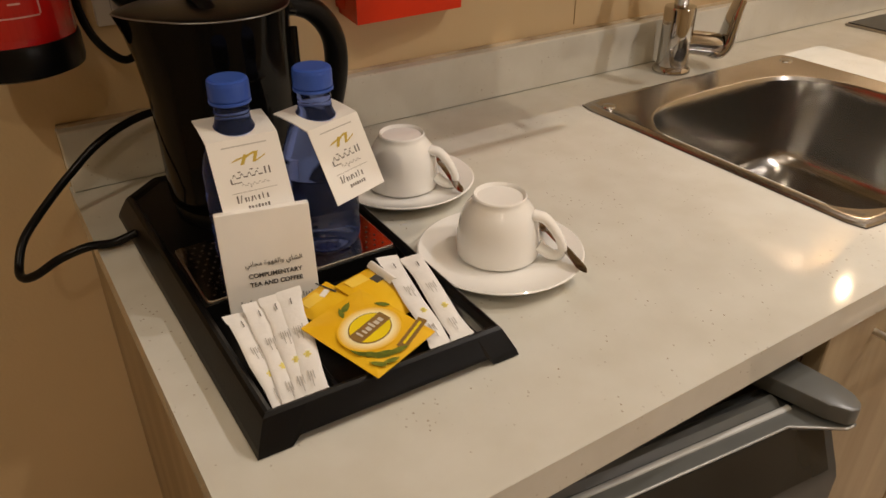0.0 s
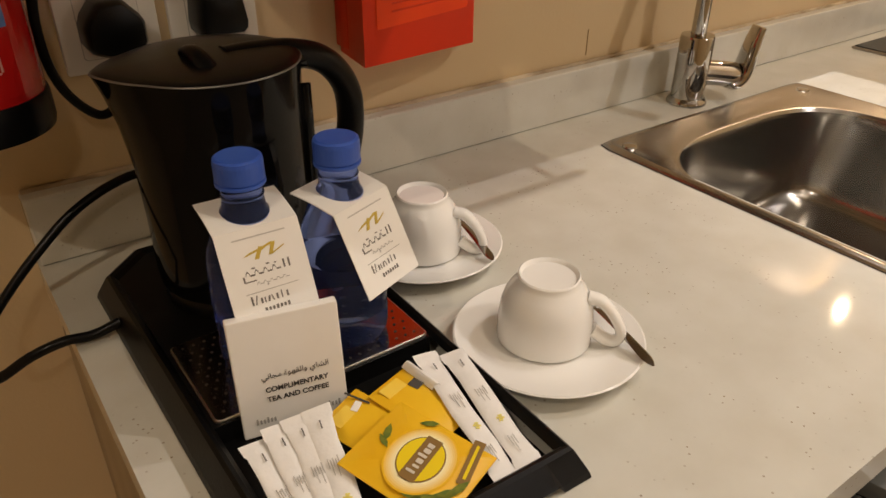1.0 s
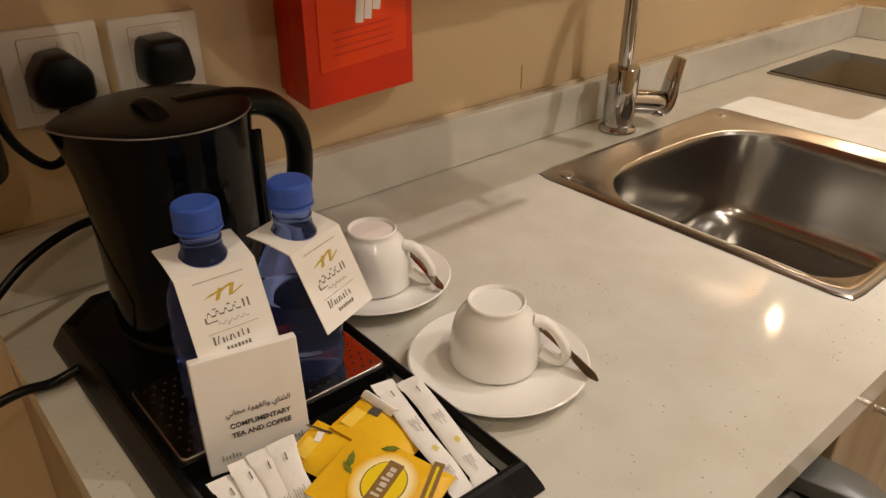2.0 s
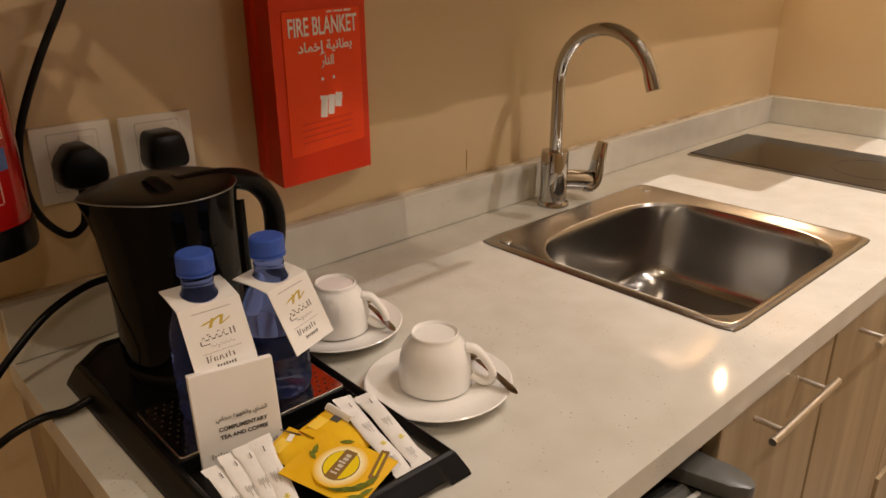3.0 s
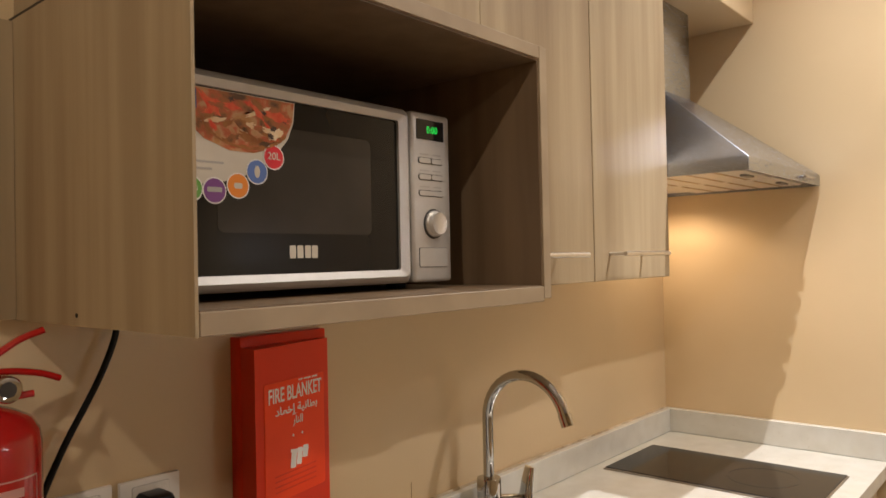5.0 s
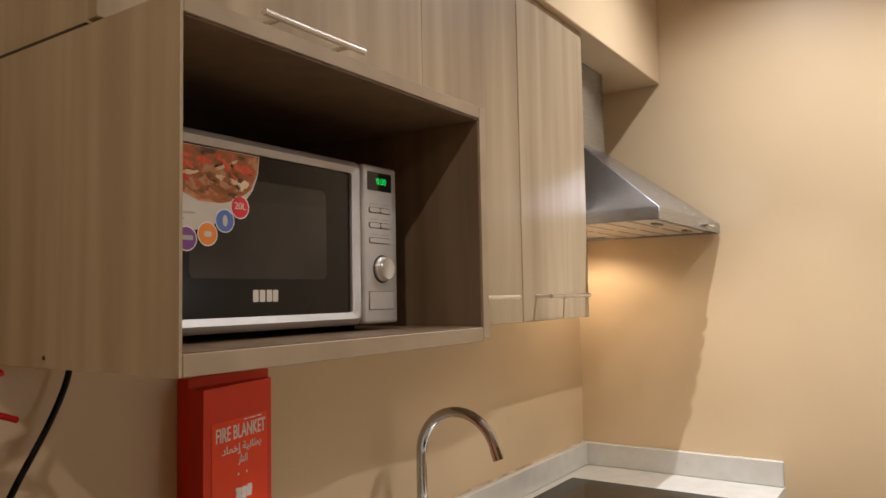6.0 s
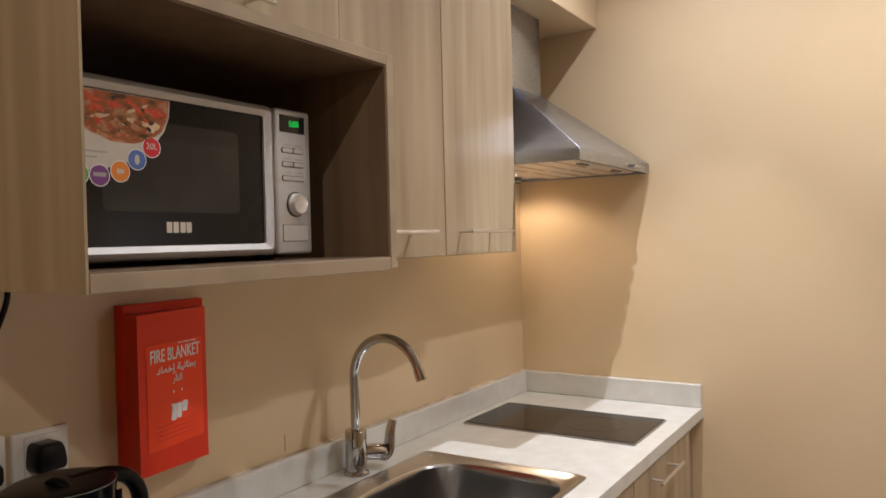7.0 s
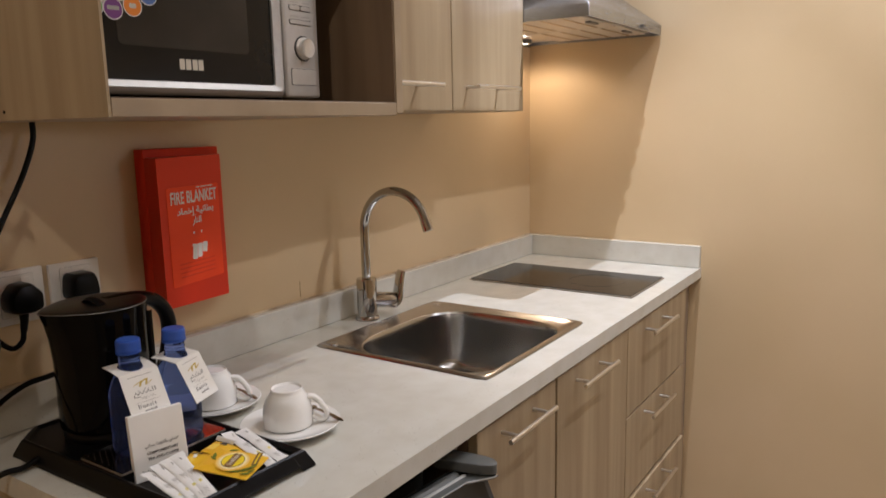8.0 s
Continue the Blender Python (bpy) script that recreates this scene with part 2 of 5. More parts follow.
def loops(rings, cap_start=True, cap_end=True, closed=True, bm=None):
    """Skins a list of rings of equal length."""
    bm = bm or bmesh.new()
    rows = [[bm.verts.new(p) for p in ring] for ring in rings]
    n = len(rows[0])
    for a, b in zip(rows, rows[1:]):
        for i in range(n if closed else n - 1):
            j = (i + 1) % n
            bm.faces.new((a[i], a[j], b[j], b[i]))
    if cap_start:
        bm.faces.new(rows[0][::-1])
    if cap_end:
        bm.faces.new(rows[-1])
    return bm


def lathe(profile, at=(0, 0, 0), segs=40, squash=(1, 1), cap_start=True, cap_end=True, bm=None):
    """profile: (radius, height) from bottom to top, about a vertical axis."""
    rings = [[(at[0] + r * squash[0] * math.cos(2 * math.pi * k / segs), at[1] + r * squash[1] * math.sin(2 * math.pi * k / segs), at[2] + z)
              for k in range(segs)] for r, z in profile]
    return loops(rings, cap_start, cap_end, bm=bm)


def turned(profile, m, segs=28, cap_end=False):
    """A lathed piece in the pose m."""
    bm = lathe(profile, (0, 0, 0), segs, cap_end=cap_end)
    bm.transform(m)
    return bm


def smooth_path(points, steps=8):
    pts = [Vector(p) for p in points]
    pts = [2 * pts[0] - pts[1]] + pts + [2 * pts[-1] - pts[-2]]
    out = []
    for a, b, c, d in zip(pts, pts[1:], pts[2:], pts[3:]):
        for k in range(steps):
            t = k / steps
            out.append(0.5 * (2 * b + (c - a) * t + (2 * a - 5 * b + 4 * c - d) * t * t + (3 * b - a - 3 * c + d) * t ** 3))
    return out + [pts[-2]]


def sweep(path, radius, segs=14, squash=1.0, bm=None):
    """A tube along a path; radius is a number or a function of the share of the way; squash flattens it along its second axis."""
    path = [Vector(p) for p in path]
    rings, up = [], None
    for i, p in enumerate(path):
        d = (path[min(i + 1, len(path) - 1)] - path[max(i - 1, 0)]).normalized()
        if up is None:
            up = Vector((0, 0, 1)) if abs(d.z) < 0.9 else Vector((0, 1, 0))
        side = d.cross(up).normalized()
        up = side.cross(d).normalized()
        r = radius(i / (len(path) - 1)) if callable(radius) else radius
        rings.append([p + r * (math.cos(2 * math.pi * k / segs) * side + squash * math.sin(2 * math.pi * k / segs) * up) for k in range(segs)])
    return loops(rings, bm=bm)


def rod(a, b, r, segs=16, bm=None):
    return sweep([a, b], r, segs, bm=bm)


def prism(outline, z0, z1, bevel=0.0, bm=None):
    """An upright prism on a plan outline."""
    bm = loops([[(x, y, z0) for x, y in outline], [(x, y, z1) for x, y in outline]], bm=bm)
    if bevel:
        bmesh.ops.bevel(bm, geom=bm.edges[:], offset=bevel, segments=2, profile=0.5, affect="EDGES")
    return bm


def rounded(w, h, r, n=5):
    """A rounded rectangle about the origin."""
    out = []
    for cx, cy, a in ((w / 2 - r, h / 2 - r, 0), (-w / 2 + r, h / 2 - r, 90), (-w / 2 + r, -h / 2 + r, 180), (w / 2 - r, -h / 2 + r, 270)):
        out += [(cx + r * math.cos(radians(a + 90 * k / n)), cy + r * math.sin(radians(a + 90 * k / n))) for k in range(n + 1)]
    return out


def disc(w, h, n=36):
    return [(w / 2 * math.cos(2 * math.pi * k / n), h / 2 * math.sin(2 * math.pi * k / n)) for k in range(n)]


def plate(m, outline, thick, lift=0.0, bm=None):
    """A thin plate with that outline in the x, y plane of the pose m, raised by lift along its z."""
    return loops([[m @ Vector((x, y, lift)) for x, y in outline], [m @ Vector((x, y, lift + thick)) for x, y in outline]], bm=bm)


FRONT = Matrix(((1, 0, 0, 0), (0, 0, -1, 0), (0, 1, 0, 0), (0, 0, 0, 1)))  # x right, y up, z towards -y


def facing(x, y, z, yaw=0.0, lean=0.0, spin=0.0):
    """The pose of an upright face that looks along -y: yaw turns it about the vertical, lean tips its top back."""
    return pose(x, y, z, 0, 0, yaw) @ pose(0, 0, 0, -lean, 0, 0) @ FRONT @ pose(0, 0, 0, 0, 0, spin)


def text(name, body, size, material, m, parent, depth=0.0003, align="CENTER", squeeze=1.0, bold=0.0):
    cu = bpy.data.curves.new(name, "FONT")
    cu.body, cu.size, cu.extrude, cu.align_x, cu.align_y, cu.offset = body, size, depth, align, "CENTER", bold
    tmp = bpy.data.objects.new(name, cu)
    scene.collection.objects.link(tmp)
    bpy.context.view_layer.update()
    me = bpy.data.meshes.new_from_object(tmp.evaluated_get(bpy.context.evaluated_depsgraph_get()))
    bpy.data.objects.remove(tmp)
    me.transform(m @ Matrix.Diagonal((squeeze, 1, 1, 1)))
    me.transform(Matrix.Translation(-root_of(parent).location))
    me.materials.clear()
    me.materials.append(material)
    ob = new(name, me)
    ob.parent = parent
    return ob


FORMS = {"\u0627": 0xFE8D, "\u0625": 0xFE87, "\u0628": 0xFE8F, "\u0629": 0xFE93, "\u062c": 0xFE9D, "\u062e": 0xFEA5, "\u062f": 0xFEA9, "\u0631": 0xFEAD,
         "\u0634": 0xFEB5, "\u0637": 0xFEC1, "\u0642": 0xFED5, "\u0644": 0xFEDD, "\u0645": 0xFEE1, "\u0646": 0xFEE5, "\u0647": 0xFEE9, "\u0648": 0xFEED, "\u064a": 0xFEF1}
NO_JOIN = "\u0627\u0625\u062f\u0631\u0648\u0629"


def arabic(words):
    """Joined letter forms in the order in which they stand from left to right."""
    out = ""
    for word in words.split(" "):
        for i, c in enumerate(word):
            before = i > 0 and word[i - 1] not in NO_JOIN
            after = i < len(word) - 1 and c not in NO_JOIN
            out += chr(FORMS[c] + (3 if before and after else 1 if before else 2 if after else 0))
        out += " "
    return out.strip()[::-1]

# ---- the room ----
WALL_Y, WALL_X = 1.03, 2.14
LEFT_X, REAR_Y = -1.9, -2.4
tagged(part("wall_north", box(LEFT_X - 0.12, WALL_X + 0.12, WALL_Y, WALL_Y + 0.12, -0.1, CEILING + 0.1), M_WALL), "tan painted plaster wall behind the kitchenette", "wall", kind="structure")
tagged(part("wall_east", box(WALL_X, WALL_X + 0.12, REAR_Y, WALL_Y, -0.1, CEILING + 0.1), M_WALL), "tan painted plaster wall at the end of the worktop", "wall", kind="structure")
tagged(part("wall_west", box(LEFT_X - 0.12, LEFT_X, REAR_Y, WALL_Y, -0.1, CEILING + 0.1), M_WALL), "plain tan painted wall closing the room", "wall", kind="structure")
tagged(part("wall_south", box(LEFT_X - 0.12, WALL_X + 0.12, REAR_Y - 0.12, REAR_Y, -0.1, CEILING + 0.1), M_WALL), "plain tan painted wall closing the room", "wall", kind="structure")
tagged(part("floor", box(LEFT_X, WALL_X, REAR_Y, WALL_Y, -0.1, 0), M_FLOOR), "beige tiled floor of the kitchenette", "floor", kind="structure")
tagged(part("ceiling", box(LEFT_X, WALL_X, REAR_Y, WALL_Y, CEILING, CEILING + 0.1), M_CEIL), "white painted ceiling with recessed downlights", "ceiling", kind="structure")
SOFFIT_Y, SOFFIT_Z = 0.738, 2.122
tagged(part("soffit", box(LEFT_X, WALL_X, SOFFIT_Y, WALL_Y, SOFFIT_Z, CEILING, 0.002, 1), M_WALL), "tan painted boxed-in soffit above the wall cabinets", "soffit", kind="structure")

# fittings out of view, also for the two added fill lamps
for at, watts, cone, tone in DOWNLIGHTS:
    lamp = thing("downlight", (at[0], at[1], CEILING), "round recessed ceiling downlight with a white rim, out of view", "downlight", "ceiling downlights")
    part("rim", lathe([(0.036, 0.0), (0.048, 0.0), (0.050, -0.003), (0.046, -0.006), (0.036, -0.004)], (at[0], at[1], CEILING), 32, cap_start=False, cap_end=False), M_WHITE, lamp, smooth=True)
    part("lens", lathe([(0.026, -0.0015), (0.034, -0.001)], (at[0], at[1], CEILING), 28), M_LAMP, lamp, "glowing warm lens")

# ---- worktop, splashback ----
TOP, UNDER = 0.92, 0.888
TX0, TX1, TY0 = 0.2475, WALL_X - 0.001, 0.4255
bm = bmesh.new()
XS, YS = [TX0, 0.925, 1.34, TX1], [TY0, 0.505, 0.90, WALL_Y - 0.001]
grid = {(i, j, k): bm.verts.new((x, y, z)) for i, x in enumerate(XS) for j, y in enumerate(YS) for k, z in enumerate((UNDER, TOP))}
for i in range(3):
    for j in range(3):
        if (i, j) != (1, 1):
            bm.faces.new([grid[a, b, 1] for a, b in ((i, j), (i + 1, j), (i + 1, j + 1), (i, j + 1))])
            bm.faces.new([grid[a, b, 0] for a, b in ((i, j + 1), (i + 1, j + 1), (i + 1, j), (i, j))])
for i in range(3):
    for j in (0, 3):
        bm.faces.new([grid[i, j, 0], grid[i + 1, j, 0], grid[i + 1, j, 1], grid[i, j, 1]])
        bm.faces.new([grid[j, i, 0], grid[j, i + 1, 0], grid[j, i + 1, 1], grid[j, i, 1]])
for a, b in (((1, 1), (2, 1)), ((2, 1), (2, 2)), ((2, 2), (1, 2)), ((1, 2), (1, 1))):
    bm.faces.new([grid[(*a, 0)], grid[(*b, 0)], grid[(*b, 1)], grid[(*a, 1)]])
edges = [e for e in bm.edges if all(v.co.z == TOP for v in e.verts) and (all(v.co.y == TY0 for v in e.verts) or all(v.co.x == TX0 for v in e.verts))]
bmesh.ops.bevel(bm, geom=edges, offset=0.0025, segments=2, profile=0.5, affect="EDGES")
tagged(part("worktop", bm, M_STONE), "speckled off-white quartz worktop with a squared front edge", "worktop", kind="structure")
tagged(part("splashback", box(TX0 + 0.002, WALL_X - 0.022, WALL_Y - 0.022, WALL_Y - 0.001, TOP + 0.0005, 0.990, 0.0015, 1), M_STONE), "low off-white quartz upstand along the wall", "splashback", kind="structure")
tagged(part("splashback", box(WALL_X - 0.0215, WALL_X - 0.001, TY0 + 0.002, WALL_Y - 0.001, TOP + 0.0005, 0.990, 0.0015, 1), M_STONE), "low off-white quartz upstand at the worktop's end", "splashback", kind="structure")
tagged(part("sealant_trim", rod((TX0 + 0.004, WALL_Y - 0.0035, 0.9905), (WALL_X - 0.02, WALL_Y - 0.0035, 0.9905), 0.0035, 8), mat("aged_sealant", (0.32, 0.235, 0.14), 0.6, second=(0.60, 0.50, 0.35), scale=18)), "aged beige sealant bead on the upstand", "trim", kind="structure")

# ---- base cabinets ----
FRONT_Y, CARCASS_Y, PLINTH = 0.432, 0.452, 0.10


def bar_handle(x0, x1, y, z, door, reach=0.034):
    """A slim bar on two posts, in front of a face at y."""
    h = part("handle", sweep([(x0, y - reach, z), (x0 + 0.002, y - reach, z), (x1 - 0.002, y - reach, z), (x1, y - reach, z)], 0.0046, 14), M_HANDLE, door, "slim satin nickel bar handle", True)
    for x in (x0 + 0.03, x1 - 0.03):
        part("handle_post", rod((x, y - reach, z), (x, y, z), 0.0036, 10), M_HANDLE, door, smooth=True)
    return h


def base_unit(x0, x1, fronts, label):
    unit = thing("base_cabinet", ((x0 + x1) / 2, 0.7, 0), label, "base cabinet", "base cabinets under the worktop")
    low = 0.745
    for a in (x0, x1 - 0.018):
        part("side_panel", box(a, a + 0.018, CARCASS_Y, WALL_Y - 0.002, PLINTH, low), M_WOOD_IN, unit)
    part("bottom_panel", box(x0 + 0.018, x1 - 0.018, CARCASS_Y, WALL_Y - 0.002, PLINTH, PLINTH + 0.018), M_WOOD_IN, unit)
    part("back_panel", box(x0 + 0.018, x1 - 0.018, WALL_Y - 0.012, WALL_Y - 0.003, PLINTH + 0.018, low), M_WOOD_IN, unit)
    part("front_rail", box(x0, x1, CARCASS_Y, CARCASS_Y + 0.018, low + 0.001, UNDER - 0.001), M_WOOD_IN, unit)
    part("plinth", box(x0, x1, 0.49, 0.506, 0, PLINTH), M_WOOD_IN, unit)
    for kind, z0, z1, proud, hx0, hx1, hz in fronts:
        door = part(kind, box(x0 + 0.0015, x1 - 0.0015, FRONT_Y - proud, CARCASS_Y - 0.001 - proud, z0, z1, 0.0012, 1), M_WOOD, unit)
        if hx0:
            bar_handle(hx0, hx1, FRONT_Y - proud, hz, door)
    return unit


base_unit(0.772, 1.078, [("door", 0.105, 0.880, 0, 0.826, 1.008, 0.852)], "ash laminate base cabinet door beside the fridge")
base_unit(1.084, 1.492, [("door", 0.105, 0.880, 0, 1.148, 1.338, 0.848)], "ash laminate base cabinet with one door under the sink")
base_unit(1.494, 1.998, [("drawer_front", 0.648, 0.880, 0, 1.598, 1.800, 0.846), ("drawer_front", 0.420, 0.643, 0, 1.603, 1.797, 0.618), ("drawer_front", 0.105, 0.412, 0.006, 1.618, 1.815, 0.388)],
          "ash laminate base cabinet with three drawers")
fil = thing("filler_panel", (2.07, 0.45, 0), "narrow ash laminate filler strip against the end wall", "filler panel")
part("panel", box(2.0005, WALL_X - 0.002, 0.462, 0.480, 0.0, UNDER - 0.001), M_FILLER, fil)
side = thing("end_panel", (0.262, 0.7, 0), "light ash laminate end panel closing the worktop's free side", "end panel")
part("panel", box(0.2515, 0.2695, 0.436, WALL_Y - 0.002, 0, UNDER - 0.001, 0.001, 1), M_WOOD, side)
div = thing("divider_panel", (0.768, 0.7, 0), "dark brown divider panel between fridge and cabinet", "divider panel")
part("panel", box(0.760, 0.7705, 0.470, WALL_Y - 0.002, 0, UNDER - 0.001), M_WOOD_IN, div)

# ---- fridge ----
fr = thing("fridge", (0.51, 0.7, 0), "dark grey minibar fridge standing slightly askew under the worktop", "fridge")
part("body", box(0.290, 0.744, 0.520, 0.99, 0.03, 0.832, 0.006), M_FRIDGE, fr, smooth=True)
SKEW = pose(0.742, 0.374, 0, 0, 0, -6.5)  # u runs from the hinge end to the free end as -x, v runs back from the door's front


def along_door(u0, u1, outline):
    return loops([[SKEW @ Vector((-u, v, z)) for v, z in outline] for u in (u0, u1)])


def door_plan(outline, z0, z1, bevel):
    bm = loops([[SKEW @ Vector((-u, v, z)) for u, v in outline] for z in (z0, z1)])
    bmesh.ops.bevel(bm, geom=bm.edges[:], offset=bevel, segments=2, profile=0.5, affect="EDGES")
    return bm


door = part("door", along_door(0.002, 0.455, [(0.004, 0.06), (0.0, 0.07), (0.0, 0.775), (0.004, 0.786), (0.0262, 0.8325), (0.030, 0.8335), (0.072, 0.8335), (0.072, 0.06)]), M_FRIDGE, fr, "dark grey fridge door", True)
part("grip_recess", along_door(0.014, 0.445, [(0.0035, 0.7875), (0.0025, 0.7880), (0.0240, 0.8350), (0.0252, 0.8350)]), M_RECESS, door, "glossy dark grip recess")
part("top_deck", door_plan([(0.0, 0.001), (0.010, 0.001), (0.054, 0.025), (0.453, 0.025), (0.453, 0.042), (0.0, 0.042)], 0.8338, 0.8375, 0.0008), M_FRIDGETOP, door, "grey moulded top deck", True)
# moulded edge of the deck; its pale grey paints in the glossy highlight
part("edge_line", sweep([SKEW @ Vector((-u, v, 0.8366)) for u, v in ((0.004, 0.0015), (0.011, 0.0015), (0.054, 0.0250), (0.200, 0.0250), (0.452, 0.0250))], 0.0011, 8), M_RIDGE, door, "thin moulded edge with its highlight put in as pale grey", True)
part("ridge", sweep([SKEW @ Vector((-u, 0.0410, 0.8375)) for u in (0.036, 0.040, 0.448, 0.452)], 0.0030, 10, 0.7), M_RIDGE, door, "pale grey raised ridge", True)
part("rear_deck", door_plan([(0.040, 0.0455), (0.453, 0.0455), (0.453, 0.072), (0.040, 0.072)], 0.8338, 0.8355, 0.0004), M_FRIDGE, door, smooth=True)
part("rear_facet", along_door(0.040, 0.452, [(0.046, 0.8352), (0.052, 0.8400), (0.058, 0.8405), (0.066, 0.8352)]), M_FRIDGETOP, door, "grey sloping facet")
part("hinge_cover", prism([(0.700, 0.470), (0.745, 0.470), (0.752, 0.405), (0.750, 0.388), (0.744, 0.378), (0.736, 0.374), (0.728, 0.377), (0.7185, 0.392)], 0.8405, 0.8580, 0.0025), M_FRIDGETOP, fr, "grey moulded hinge cover", True)
for x in (0.32, 0.71):
    for y in (0.55, 0.95):
        part("foot", lathe([(0.016, 0.0), (0.014, 0.031)], (x, y, 0), 14), M_BLACK, fr)

# ---- sink and tap ----
SX, SY = 1.131, 0.704
sink = thing("sink", (SX, SY, TOP), "square inset stainless steel sink with one rounded bowl", "sink")


def ring(a, b, n, z, cx=SX, cy=SY, count=112, deep=0.0):
    out = []
    for k in range(count):
        t = 2 * math.pi * (k + 0.5) / count
        c, s = math.cos(t), math.sin(t)
        e = n if n > 10 else n + ((1.9 if c <= 0 else 1.0) if s <= 0 else (0.0 if c <= 0 else 0.5 + deep))
        r = (abs(c / a) ** e + abs(s / b) ** e) ** (-1 / e)
        out.append((cx + r * c, cy + r * s, z))
    return out


BX, BY = 1.1135, 0.680
rim = [ring(0.228, 0.2135, 40, TOP + 0.0006), ring(0.2265, 0.212, 36, TOP + 0.0035), ring(0.222, 0.2075, 34, TOP + 0.0050), ring(0.217, 0.2025, 30, TOP + 0.0048), ring(0.213, 0.1985, 26, TOP + 0.0022),
       ring(0.2045, 0.183, 3.1, TOP + 0.0022, BX, BY), ring(0.2015, 0.180, 3.1, TOP + 0.0010, BX, BY)]
part("sealant_line", loops([ring(0.2292, 0.2147, 40, TOP + 0.0003), ring(0.2292, 0.2147, 40, TOP + 0.0008), ring(0.2265, 0.212, 36, TOP + 0.0008)], False, False), M_DARK, sink, "thin dark sealant line")
part("rim", loops(rim, False, False), M_RIM, sink, "bright pressed steel rim", True)
bowl = [ring(0.2015, 0.180, 3.1, TOP + 0.0010, BX, BY), ring(0.1985, 0.177, 3.1, TOP - 0.004, BX, BY), ring(0.197, 0.1755, 3.1, TOP - 0.02, BX, BY, deep=0.7), ring(0.192, 0.171, 3.1, TOP - 0.118, BX, BY, deep=2.2), ring(0.189, 0.168, 3.1, TOP - 0.134, BX, BY, deep=2.2),
        ring(0.182, 0.161, 3.1, TOP - 0.1445, BX, BY, deep=2.2), ring(0.170, 0.149, 3.1, TOP - 0.150, BX, BY, deep=1.6), ring(0.10, 0.09, 2.5, TOP - 0.155, BX, BY), ring(0.046, 0.046, 2, TOP - 0.158, BX, BY)]
part("bowl", loops(bowl, False, False), M_BOWL, sink, "satin steel bowl", True)
part("drain", lathe([(0.0, -0.166), (0.030, -0.166), (0.036, -0.160), (0.046, -0.1575), (0.046, -0.164)], (BX, BY, TOP), 36, cap_start=False), M_CHROME, sink, "chrome drain", True)
for dx, dy in ((0.199, 0.184), (-0.199, 0.184)):
    part("rim_dimple", lathe([(0.010, 0.0022), (0.009, 0.0042), (0.004, 0.0052)], (SX + dx, SY + dy, TOP), 20), M_STEEL, sink, smooth=True)

FX, FY = 1.136, 0.960
tap = thing("kitchen_tap", (FX, FY, TOP), "chrome swan-neck mixer tap with a side lever", "tap")
part("base", lathe([(0.0295, 0.0005), (0.0295, 0.005), (0.0270, 0.009), (0.0245, 0.011)], (FX, FY, TOP), 40), M_CHROME, tap, smooth=True)
part("body", lathe([(0.0245, 0.010), (0.0245, 0.098), (0.0235, 0.1015), (0.0135, 0.1025)], (FX, FY, TOP), 40), M_CHROME, tap, smooth=True)
neck = [(FX, FY, TOP + 0.10), (FX, FY, TOP + 0.16), (FX, FY, TOP + 0.2215)]
for k in range(1, 17):
    a = radians(180 - k * 10.2)
    neck.append((FX - 0.0004 * k, FY - 0.094 + 0.094 * -math.cos(a), TOP + 0.2215 + 0.094 * math.sin(a)))
part("neck", sweep(neck, 0.0108, 20), M_CHROME, tap, smooth=True)
e0, e1 = Vector(neck[-2]), Vector(neck[-1])
d = (e1 - e0).normalized()
part("aerator", sweep([e1 - d * 0.004, e1, e1 + d * 0.018, e1 + d * 0.02], 0.0122, 20), M_CHROME, tap, smooth=True)
part("lever_barrel", sweep([(FX + 0.012, FY - 0.006, TOP + 0.046), (FX + 0.03, FY - 0.012, TOP + 0.044), (FX + 0.054, FY - 0.021, TOP + 0.040), (FX + 0.066, FY - 0.025, TOP + 0.038), (FX + 0.069, FY - 0.026, TOP + 0.0375)], lambda t: 0.0185 if t < 0.9 else 0.0165, 28), M_CHROME, tap, smooth=True)
lev = smooth_path([(FX + 0.056, FY - 0.022, TOP + 0.029), (FX + 0.067, FY - 0.026, TOP + 0.025), (FX + 0.078, FY - 0.030, TOP + 0.035), (FX + 0.084, FY - 0.032, TOP + 0.057), (FX + 0.087, FY - 0.034, TOP + 0.082), (FX + 0.092, FY - 0.037, TOP + 0.108)], 6)
part("lever", sweep(lev, lambda t: 0.0165 + 0.0050 * math.sin(math.pi * t) - 0.0025 * t, 20, 0.5), M_CHROME, tap, "flat curved chrome lever", True)

# ---- hob ----
hob = thing("hob", (1.779, 0.726, TOP), "narrow black ceramic glass hob set in the worktop", "hob")
part("bezel", box(1.637, 1.9205, 0.475, 0.977, TOP + 0.0003, TOP + 0.0045, 0.0012, 1), M_HOBEDGE, hob, "thin metal bezel")
part("glass", box(1.6405, 1.917, 0.4785, 0.9735, TOP + 0.003, TOP + 0.0062, 0.001, 1), M_HOB, hob)
for cy, r in ((0.630, 0.080),):
    bm = bmesh.new()
    lathe([(r - 0.0012, 0.0063), (r - 0.0012, 0.0066), (r, 0.0066), (r, 0.0063)], (1.779, cy, TOP), 56, cap_start=False, cap_end=False, bm=bm)
    part("cooking_zone", bm, M_HOBRING, hob, "pale printed ring")

